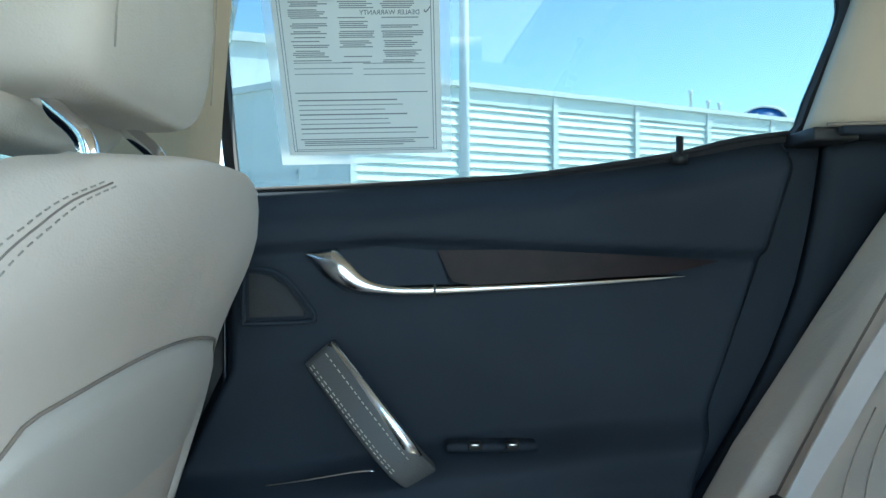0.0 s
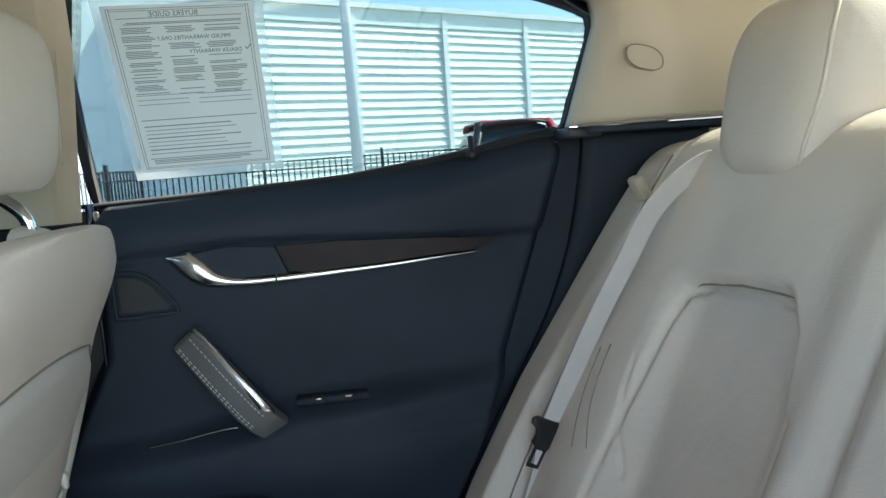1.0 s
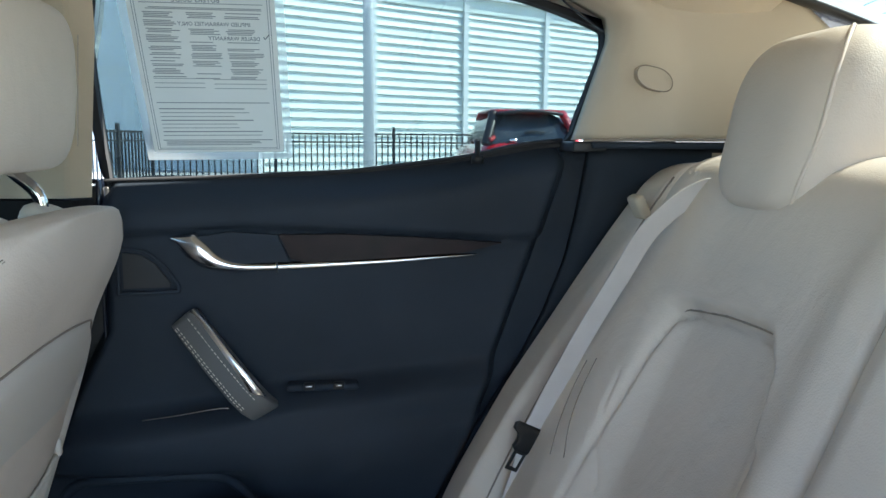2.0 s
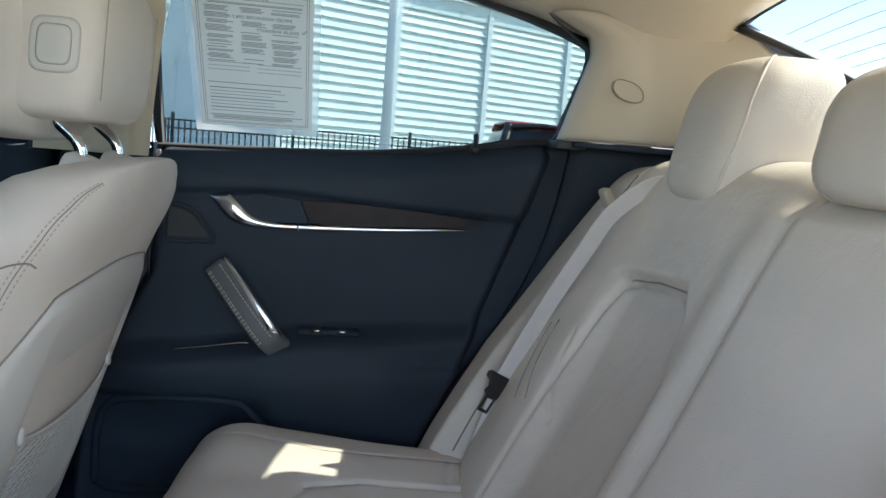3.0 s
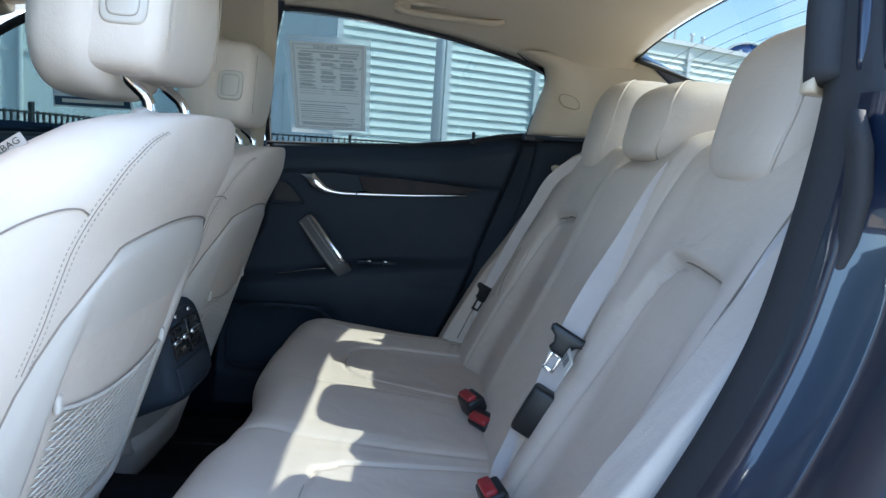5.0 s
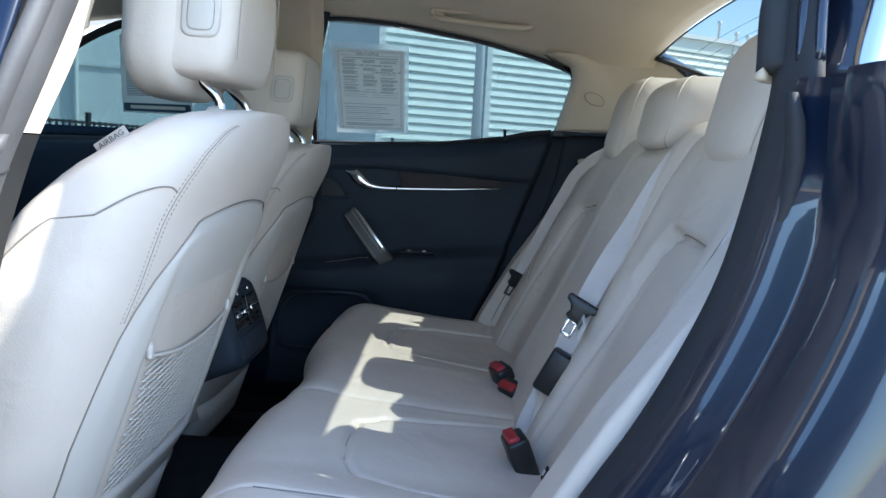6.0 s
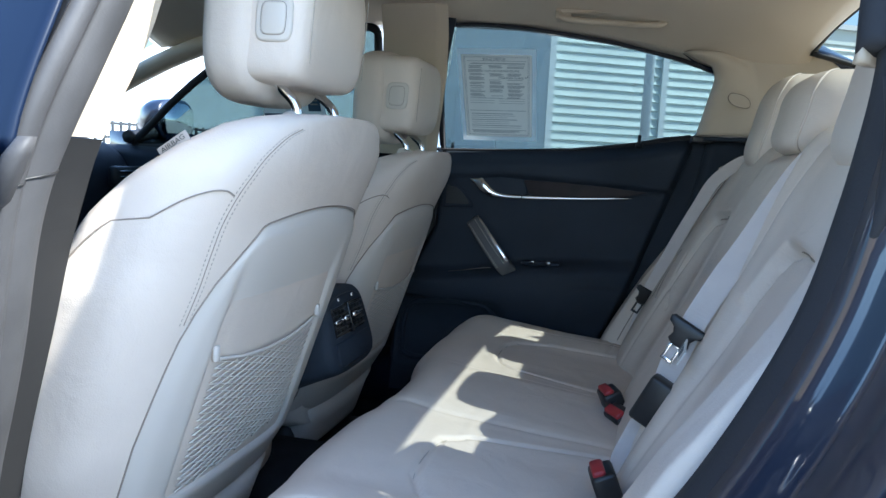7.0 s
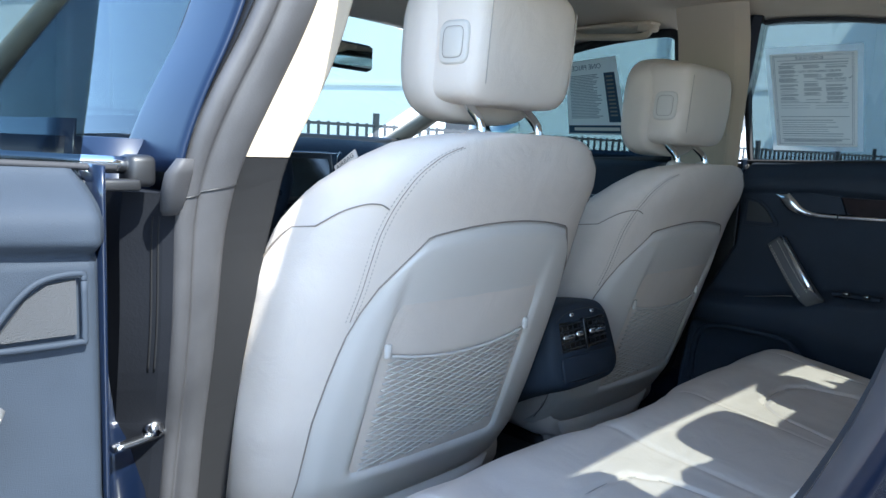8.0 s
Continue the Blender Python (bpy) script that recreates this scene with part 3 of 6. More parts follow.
for sy in (-1, 1):
    part("front_wing", sheet(lambda u, v: (-2.68 + u * 1.66, sy * (0.80 + 0.10 * math.sin(math.pi * (0.25 + 0.5 * v)) * smoothstep(0, 0.4, u)), 0.36 + v * (0.42 + 0.09 * u)), span(0, 1, 14), span(0, 1, 10), off=(0, -sy * 0.004, 0)), PAINT, body)
    for x in (-2.05, 1.32):
        wheel_part = part("wheel", loft([oval((x, sy * (0.79 + d), 0.335), (1, 0, 0), (0, 0, 1), r, r, 2, 32) for d, r in ((-0.12, 0.29), (-0.11, 0.335), (0.10, 0.335), (0.115, 0.30))]), RUBBER, body, "black tyre")
        part("rim", loft([oval((x, sy * (0.79 + d), 0.335), (1, 0, 0), (0, 0, 1), r, r, 2, 28) for d, r in ((0.09, 0.24), (0.119, 0.23), (0.121, 0.05))]), CHROME, wheel_part, "silver wheel rim")

# ---- rear doors ----
CREASE = [(0.0, 0.846), (0.2, 0.848), (0.38, 0.860), (0.55, 0.852), (0.76, 0.840), (0.9, 0.838)]
ARM_TOP = [(0.0, 0.570), (0.24, 0.592), (0.35, 0.606), (0.44, 0.627), (0.60, 0.640), (0.75, 0.650)]
DOOR_END = [(0.22, 0.585), (0.442, 0.672), (0.645, 0.754), (0.844, 0.826), (0.995, 0.876)]
WINDOW_LINE = [(0.185, 0.92), (0.30, 0.932), (0.415, 0.938), (0.578, 0.947), (0.738, 0.969), (0.82, 0.984), (0.868, 0.992), (0.880, 1.03), (0.894, 1.08), (0.903, 1.118),
               (0.902, 1.140), (0.888, 1.153), (0.796, 1.182), (0.641, 1.217), (0.50, 1.238), (0.409, 1.249), (0.30, 1.257), (0.225, 1.255), (0.200, 1.243), (0.190, 1.215), (0.186, 1.10), (0.184, 1.0)]


def groove(d, width, depth):
    return depth * math.exp(-(d / width) ** 2)


def door_y(x, z):
    """The inner face of a rear door, without its side."""
    y = 0.702
    c = curve_at(CREASE, x)
    y -= 0.014 * smoothstep(c - 0.004, c + 0.012, z)
    top = curve_at(BELT, x)
    y += 0.062 * smoothstep(top - 0.055, top + 0.004, z) ** 1.6
    y += groove(z - c, 0.005, 0.007)
    a = curve_at(ARM_TOP, x)
    arm = smoothstep(a + 0.012, a - 0.030, z) * smoothstep(0.42, 0.56, z)
    y -= 0.058 * arm * smoothstep(0.0, 0.22, x) * (1 - 0.45 * smoothstep(0.5, 0.78, x))
    y -= 0.02 * smoothstep(0.60, 0.30, z)
    y -= 0.0
    pocket = smoothstep(0.30, 0.33, z) * smoothstep(0.515, 0.49, z) * smoothstep(0.07, 0.10, x) * smoothstep(0.42, 0.36, x + 0.5 * max(z - 0.46, 0))
    y += 0.022 * pocket
    pad = smoothstep(0.53, 0.60, x + (z - 0.56) * -0.9) * smoothstep(0.585, 0.57, z) * smoothstep(0.40, 0.44, z)
    y -= 0.010 * pad
    return y


def ring_on_glass(points, sy, out=0.0):
    return [Vector((x, sy * (glass_y(z) + out), z)) for x, z in points]


def rear_door(sy, label, group):
    """Inner panel, outer skin, glass, window surround and all fittings of one rear door."""
    door = thing("rear_door", label, "car door", group, at=(0.112, sy * 0.866, 0.25))

    def mir(p):
        return Vector((p[0], sy * p[1], p[2]))

    def face(u, v):
        z = 0.22 + v * (0.995 - 0.22)
        x_front = curve_at([(0.22, 0.055), (0.5, 0.07), (0.62, 0.11), (0.76, 0.175), (1.0, 0.175)], z) if sy > 0 else 0.175
        x = x_front + u * (curve_at(DOOR_END, z) - x_front)
        z = min(z, 0.22 + v * (curve_at(BELT, x) + 0.004 - 0.22))
        y = door_y(x, z)
        y += 0.03 * smoothstep(0.97, 1.0, u) + 0.03 * smoothstep(0.03, 0.0, u)
        return mir((x, y, z))
    part("inner_panel", sheet(face, span(0, 1, 111), span(0, 1, 120), off=(0, sy * 0.03, 0)), NAVY, door, "dark navy leather-covered door panel")

    def skin(u, v):
        z = 0.24 + v * ((0.955 if sy < 0 else 0.90) - 0.24)
        x = 0.125 + u * (curve_at(DOOR_END, z) + 0.02 - 0.125)
        return mir((x, 0.80 + 0.11 * math.sin(math.pi * min(max((z - 0.0) / 1.35, 0), 1)) ** 0.6, z))
    part("outer_skin", sheet(skin, span(0, 1, 16), span(0, 1, 16), off=(0, -sy * 0.004, 0)), PAINT, door, "dark blue painted outer skin")
    part("front_edge", sheet(lambda v, w: mir((0.176 + 0.010 * math.sin(9 * v) * (1 - abs(2 * w - 1)) - 0.02 * w, 0.715 + w * (0.185 - 0.05 * abs(v - 0.5)), 0.24 + v * 0.69)), span(0, 1, 24), span(0, 1, 7), off=(0.004, 0, 0)), PAINT, door)
    part("rear_edge", sheet(lambda v, w: mir((curve_at(DOOR_END, 0.24 + v * 0.73) - 0.004, 0.735 + w * 0.155, 0.24 + v * 0.73)), span(0, 1, 20), span(0, 1, 5), off=(-0.004, 0, 0)), PAINT, door)
    # glass
    line = smooth_path([(x, 0, z) for x, z in WINDOW_LINE + WINDOW_LINE[:1]], 3)[:-1]
    loop = [(p.x, p.z) for p in line]
    cx, cz = 0.53, 1.09
    glass = slab(ring_on_glass([(cx + (x - cx) * 1.015, cz + (z - cz) * 1.05) for x, z in loop], sy, 0.004), (0, sy * 0.004, 0))
    pane = part("window_pane", glass, WINDOW, door, "tinted green-grey side glass", smooth=False)
    pane.visible_shadow = False
    # surround: a black rubber lip and a body-coloured outer band
    def band(o0, o1, y0, y1):
        bm = bmesh.new()
        rings = []
        for i, (x, z) in enumerate(loop):
            a, b = Vector(loop[i - 1]), Vector(loop[(i + 1) % len(loop)])
            t = (b - a).normalized()
            nrm = Vector((t.y, -t.x))
            ring = []
            for o, dy in ((o0, y0), (o1, y0), (o1, y1), (o0, y1)):
                X, Z = x + nrm.x * o, z + nrm.y * o
                ring.append(mir((X, glass_y(Z) + dy, Z)))
            rings.append(ring)
        return loft(rings + rings[:1], caps=False, bm=bm)
    if sy > 0:
        part("window_seal", band(-0.001, 0.006, -0.010, 0.012), RUBBER, door, "black rubber window seal", smooth=False)
        part("window_surround", band(0.006, 0.016, 0.006, 0.028), PAINT, door, smooth=False)
    part("belt_strip", tube([mir((x, glass_y(curve_at(BELT, x)) - 0.010, curve_at(BELT, x) + 0.002)) for x in span(0.15, 0.86, 12)], 0.005, 8, 3, flat=0.7), RUBBER, door)
    part("outer_belt_strip", tube([mir((x, glass_y(curve_at(BELT, x)) + 0.024, curve_at(BELT, x) + (0.004 if sy < 0 else -0.014))) for x in span(0.118 if sy < 0 else 0.135, 0.88, 12)], 0.012 if sy < 0 else 0.010, 10, 3, flat=0.8), CHROME if sy < 0 else BLACK, door, "bright outer window strip" if sy < 0 else "black outer window strip")

    if sy < 0:
        part("strip_cap", block(mir((0.112, glass_y(0.925) + 0.022, 0.922)), (0.030, 0.034, 0.034), 0.007), BLACK, door, "black end cap of the window strip")
        part("strip_bracket", block(mir((0.150, glass_y(0.925) + 0.006, 0.908)), (0.060, 0.024, 0.012), 0.003), BLACK, door)
    # bright blade with its winged front end
    blade = [(0.278, 0.849), (0.30, 0.833), (0.335, 0.815), (0.373, 0.8065), (0.43, 0.806), (0.57, 0.811), (0.66, 0.8165), (0.722, 0.8205)]
    pth = smooth_path([(x, 0, z) for x, z in blade], 8)
    rings = []
    for i, p in enumerate(pth):
        t = (pth[min(i + 1, len(pth) - 1)] - pth[max(i - 1, 0)]).normalized()
        k = i / (len(pth) - 1)
        h = curve_at([(0, 0.0008), (0.06, 0.0075), (0.14, 0.0165), (0.24, 0.0165), (0.35, 0.0095), (0.42, 0.0068), (0.55, 0.006), (0.9, 0.0035), (1, 0.0008)], k)
        nrm = Vector((-t.z, 0, t.x)) * h
        mid = Vector((p.x, 0, p.z)) + nrm * curve_at([(0, 1.0), (0.1, 0.8), (0.3, 0.2), (1, 0)], k)
        y0 = 0.700 - curve_at([(0, 0.006), (0.2, 0.018), (0.4, 0.014), (1, 0.004)], k)
        rings.append([mir((mid.x + q.x, y0 + d, mid.z + q.z)) for q, d in ((nrm, 0.012), (nrm * 0.9, 0.001), (nrm * 0.3, -0.003), (-nrm * 0.4, -0.003), (-nrm, 0.002), (-nrm, 0.014))])
    part("release_blade", loft(rings), CHROME, door, "satin silver door release blade")
    part("blade_joint", block(mir((0.4285, 0.686, 0.806)), (0.0025, 0.006, 0.015), 0.0005), BLACK, door)
    # recess behind the release, and the veneer
    part("release_recess", slab([mir(p) for p in ((0.318, 0.6865, 0.851), (0.36, 0.6865, 0.858), (0.43, 0.6865, 0.853), (0.445, 0.6865, 0.814), (0.37, 0.6865, 0.812), (0.335, 0.6865, 0.822))], (0, sy * 0.010, 0)), NAVY, door, "black release recess", smooth=False)
    wood = [(0.432, 0.853), (0.52, 0.853), (0.64, 0.847), (0.76, 0.838), (0.70, 0.824), (0.57, 0.816), (0.47, 0.812), (0.448, 0.818)]
    part("veneer_strip", slab([mir((x, 0.6885, z)) for x, z in wood], (0, sy * 0.012, 0)), WOOD, door, "dark glossy wood veneer strip", smooth=False)
    # tweeter grille
    gr = [(0.206, 0.826), (0.209, 0.833), (0.240, 0.830), (0.262, 0.815), (0.286, 0.784), (0.288, 0.775), (0.282, 0.771), (0.211, 0.769), (0.206, 0.774), (0.206, 0.826)]
    part("tweeter_surround", tube([mir((x, 0.694, z)) for x, z in gr], 0.003, 8, 5, flat=0.7, up=(0, 1, 0)), NAVY, door)
    inner = [(0.212, 0.827), (0.237, 0.824), (0.255, 0.812), (0.277, 0.783), (0.275, 0.777), (0.212, 0.776)]
    part("tweeter_grille", slab([mir((x, 0.697, z)) for x, z in inner], (0, sy * 0.01, 0)), material("black_grille_cloth_%d" % (sy + 1), (0.036, 0.037, 0.04), 0.7, vary=0.2, grain=1.0, grain_scale=900), door, "fine black loudspeaker grille", smooth=False)

    # slanted pull with stitched leather and a silver rear edge
    a, b = Vector((0.297, 0.690, 0.735)), Vector((0.404, 0.644, 0.609))
    axis = (b - a).normalized()
    across = Vector((0.76, 0, 0.65))
    across = (across - axis * across.dot(axis)).normalized()
    nrm = axis.cross(across)
    nrm = nrm if nrm.y < 0 else -nrm
    rings = []
    for k, w, h, lift in ((0.0, 0.017, 0.014, 0.0), (0.010, 0.0195, 0.017, 0.003), (0.06, 0.0195, 0.018, 0.006), (0.5, 0.0205, 0.018, 0.010), (0.80, 0.0210, 0.018, 0.008), (0.94, 0.0205, 0.018, 0.001), (1.02, 0.020, 0.016, -0.012), (1.08, 0.017, 0.012, -0.028)):
        c = a.lerp(b, k) + nrm * lift
        rings.append([mir(p) for p in oval(c, across, nrm, w, h, 7, 32)])
    part("pull", loft(rings), material("black_stitched_leather_%d" % (sy + 1), (0.10, 0.10, 0.10), 0.5, vary=0.1, grain=0.4, grain_scale=600, grain_kind="voronoi"), door, "black stitched leather pull")
    rings = []
    for k, w, lift in ((0.0, 0.002, 0.010), (0.02, 0.0075, 0.016), (0.5, 0.0075, 0.0225), (0.86, 0.0072, 0.0215), (0.955, 0.004, 0.010)):
        c = a.lerp(b, k) + nrm * lift + across * 0.0175
        rings.append([mir(p) for p in oval(c, across, nrm, w, 0.005, 3, 12)])
    part("pull_trim", loft(rings), CHROME, door, "silver trim along the pull")
    st = bmesh.new()
    for off in (-0.0150, -0.0115, 0.0085):
        dashes([mir(a.lerp(b, k) + nrm * h + across * off) for k, h in ((0.06, 0.0246), (0.3, 0.0268), (0.5, 0.0284), (0.7, 0.0274), (0.80, 0.0266), (0.93, 0.0205))], 0.0035, 0.0025, 0.0006, bm=st)
    part("stitching", st, THREAD, door, "pale stitching")
    part("arm_strip", tube([mir(p) for p in ((0.225, 0.682, 0.583), (0.28, 0.668, 0.594), (0.335, 0.656, 0.606), (0.36, 0.652, 0.609))], 0.0016, 6, 5), CHROME, door, "thin silver strip")
    # window switches
    part("switch_panel", block(mir((0.492, 0.680, 0.629)), (0.105, 0.03, 0.010), 0.004), NAVY, door)
    for sx in (0.472, 0.515):
        key = part("switch", block(mir((sx, 0.668, 0.632)), (0.016, 0.014, 0.010), 0.003), BLACK, door, "black window switch with a chrome tip")
        part("tip", block(mir((sx, 0.6605, 0.634)), (0.009, 0.002, 0.002), 0.0005), CHROME, key)
    # lower storage rim
    rim = [(0.10, 0.335), (0.10, 0.42), (0.125, 0.478), (0.20, 0.500), (0.315, 0.500), (0.355, 0.480), (0.40, 0.42), (0.40, 0.35), (0.36, 0.325), (0.15, 0.322), (0.10, 0.335)]
    part("storage_rim", tube([mir((x, door_y(x, z) - 0.002, z)) for x, z in rim], 0.008, 10, 5), NAVY, door)
    part("lock_pin", loft([oval(mir((0.729, 0.735, z)), (1, 0, 0), (0, 1, 0), r, r, 2, 12) for z, r in ((0.955, 0.010), (0.967, 0.010), (0.968, 0.0042), (0.988, 0.0048), (0.990, 0.003))]), BLACK, door, "black lock pin")
    return door


def edge_seal(door):
    def strip(v, w):
        z = 0.24 + v * 0.75
        x0 = curve_at(DOOR_END, z)
        return Vector((x0 - 0.03 + w * 0.13, 0.738 - 0.01 * w, z))
    part("edge_seal", sheet(strip, span(0, 1, 24), span(0, 1, 4), off=(0, 0.01, 0)), NAVY, door, "dark navy edge at the shut line")


far_door = rear_door(1, "closed rear door, dark navy panel with silver blade", "rear doors")
near_door = rear_door(-1, "opened rear door, dark navy panel with tweeter grille", "rear doors")
edge_seal(far_door)
# added block that stops the bright lot showing through the gap
part("shut_filler", block((0.09, 0.752, 0.60), (0.19, 0.012, 0.64), 0.004), BLACK, body, "black filler behind the door's front edge")
HINGE = Vector((0.104, -0.867, 0.25))
near_door.matrix_basis = Matrix.Translation(HINGE - Vector((0, 0, 0.035))) @ Matrix.Rotation(radians(-88), 4, "Z")
check = thing("door_check", "bright steel door check strap on the pillar", "door check", at=(0.086, -0.804, 0.546))
part("arm", tube([(0.075, -0.775, 0.546), (0.09, -0.81, 0.546), (0.10, -0.86, 0.545)], 0.009, 8, 4, flat=0.6), CHROME, check)
part("bolt", loft([oval((0.086 + d, -0.804, 0.556), (0, 1, 0), (0, 0, 1), 0.010, 0.010, 2, 10) for d in (-0.01, 0.012)]), CHROME, check)

# ---- rear bench ----


def seg_distance(px, py, line):
    best = 9.0
    for (ax, ay), (bx, by) in zip(line, line[1:]):
        dx, dy = bx - ax, by - ay
        t = min(max(((px - ax) * dx + (py - ay) * dy) / (dx * dx + dy * dy + 1e-12), 0), 1)
        best = min(best, math.hypot(px - ax - t * dx, py - ay - t * dy))
    return best


BACK_PATH = smooth_path([(0.742, 0, 0.395), (0.762, 0, 0.45), (0.80, 0, 0.535), (0.85, 0, 0.64), (0.90, 0, 0.75), (0.942, 0, 0.845), (0.970, 0, 0.905), (0.986, 0, 0.934), (1.008, 0, 0.953), (1.05, 0, 0.962), (1.12, 0, 0.958)], 20)
PANEL_EDGE = [(0.205, 0.40), (0.222, 0.60), (0.236, 0.735), (0.250, 0.780), (0.276, 0.804), (0.315, 0.811), (0.43, 0.802), (0.462, 0.786), (0.472, 0.745), (0.485, 0.60), (0.49, 0.40)]


def panel_shift(y):
    """The stitched panels sit a little towards the near side."""
    return (0.055 + 0.020 * smoothstep(0.05, -0.15, y)) * (1 - smoothstep(0.50, 0.61, abs(y)))


def back_swell(y, z):
    """How far the backrest's leather stands proud of its base plane."""
    a = abs(y + panel_shift(y))
    d = 0.016
    d += 0.012 * smoothstep(0.155, 0.12, a)
    d += 0.009 * math.exp(-((a - 0.185) / 0.035) ** 2) * smoothstep(0.96, 0.85, z)
    side = smoothstep(0.41, 0.55, a)
    d += 0.022 * side * smoothstep(0.98, 0.62, z)
    inside = smoothstep(0.195, 0.255, a - 0.01 * smoothstep(0.7, 0.8, z)) * smoothstep(0.500, 0.430, a) * smoothstep(0.822, 0.806, z + 0.07 * max(a - 0.26, 0) + 0.09 * smoothstep(0.30, 0.22, a) ** 2)
    d -= 0.019 * inside
    d -= groove(seg_distance(a, z, PANEL_EDGE), 0.0045, 0.010 * smoothstep(0.55, 0.80, z) + 0.003)
    d -= groove(a - (0.142 + 0.012 * smoothstep(0.5, 0.95, z)), 0.004, 0.009)
    d -= 0.016 * smoothstep(0.17, 0.10, abs(y + 0.012)) * smoothstep(0.905, 0.935, z)
    # separate side bolster
    edge = 0.59
    wing = smoothstep(edge - 0.004, edge + 0.02, a)
    d += wing * (curve_at([(0.40, 0.085), (0.6, 0.068), (0.7, 0.05), (0.82, 0.030), (0.95, 0.008)], z) - d)
    d -= groove(a - edge, 0.0045, 0.012)
    d -= 0.05 * smoothstep(0.650, 0.672, a) ** 2
    d -= groove(seg_distance(a, z, [(0.455, 0.585), (0.478, 0.62), (0.490, 0.66), (0.493, 0.70)]), 0.003, 0.003)
    return d


def bench_back(y, i):
    p = BACK_PATH[i]
    t = (BACK_PATH[min(i + 1, len(BACK_PATH) - 1)] - BACK_PATH[max(i - 1, 0)]).normalized()
    n = Vector((-t.z, 0, t.x))
    top = smoothstep(0.50, 0.66, abs(y)) * smoothstep(0.75, 1.0, p.z) * 0.012
    wob = 0.0018 * noise.noise(Vector((y * 7, 0, p.z * 6)))
    q = p + n * (back_swell(y, p.z) + wob)
    return q.x, y + 0.028 * smoothstep(0.60, 0.672, y) - 0.022 * smoothstep(0.60, 0.672, -y), q.z - top


bench = thing("rear_bench_seat", "cream leather three-place rear bench seat", "car seat", at=(0.6, 0, 0.3))
part("backrest", sheet(bench_back, span(-0.672, 0.672, 500), list(range(len(BACK_PATH))), off=(0.05, 0, -0.02)), LEATHER, bench, "cream leather backrest with stitched panels")

CUSH_PATH = smooth_path([(0.345, 0, 0.26), (0.315, 0, 0.33), (0.303, 0, 0.40), (0.318, 0, 0.443), (0.355, 0, 0.464), (0.41, 0, 0.467), (0.50, 0, 0.458), (0.60, 0, 0.446), (0.70, 0, 0.436), (0.80, 0, 0.425)], 18)
U_SEAM = [(0.76, 0.165), (0.62, 0.19), (0.50, 0.215), (0.462, 0.25), (0.452, 0.32), (0.458, 0.40), (0.48, 0.445), (0.56, 0.475), (0.76, 0.49)]


def cushion_swell(x, y):
    a = abs(y)
    d = 0.012 * smoothstep(0.44, 0.56, a) + 0.010 * smoothstep(0.44, 0.34, x)
    d += 0.008 * smoothstep(0.17, 0.10, a)
    d -= groove(seg_distance(x, a, U_SEAM), 0.004, 0.007)
    inside = smoothstep(0.445, 0.49, x) * smoothstep(0.18, 0.26, a) * smoothstep(0.50, 0.42, a)
    d -= 0.005 * inside
    d -= groove(seg_distance(x, a, [(0.30, 0.59), (0.36, 0.565), (0.50, 0.55), (0.68, 0.565), (0.79, 0.57)]), 0.003, 0.004)
    d -= groove(seg_distance(x, a, [(0.695, 0.50), (0.70, 0.56), (0.69, 0.66)]), 0.003, 0.004)
    d -= groove(seg_distance(x, a, [(0.30, 0.135), (0.37, 0.14), (0.45, 0.145), (0.78, 0.13)]), 0.006, 0.0022)
    return d


def bench_cushion(y, i):
    p = CUSH_PATH[i]
    t = (CUSH_PATH[min(i + 1, len(CUSH_PATH) - 1)] - CUSH_PATH[max(i - 1, 0)]).normalized()
    n = Vector((-t.z, 0, t.x))
    d = cushion_swell(p.x, y) + 0.0022 * noise.noise(Vector((y * 8, p.x * 8, 3.0)))
    q = p + n * d
    roll = smoothstep(0.595, 0.66, abs(y)) ** 2
    front = smoothstep(0.46, 0.32, p.x)
    x = q.x - 0.024 * front * math.exp(-((abs(y) - 0.33) / 0.19) ** 4) + 0.05 * roll * smoothstep(0.5, 0.30, p.x) - 0.016 * math.exp(-(y / 0.16) ** 4) * smoothstep(0.42, 0.32, p.x) * -1
    return x, y, q.z - 0.07 * roll


part("cushion", sheet(bench_cushion, span(-0.66, 0.66, 420), list(range(len(CUSH_PATH))), off=(0.02, 0, -0.04)), LEATHER, bench, "cream leather seat cushion with stitched panels")


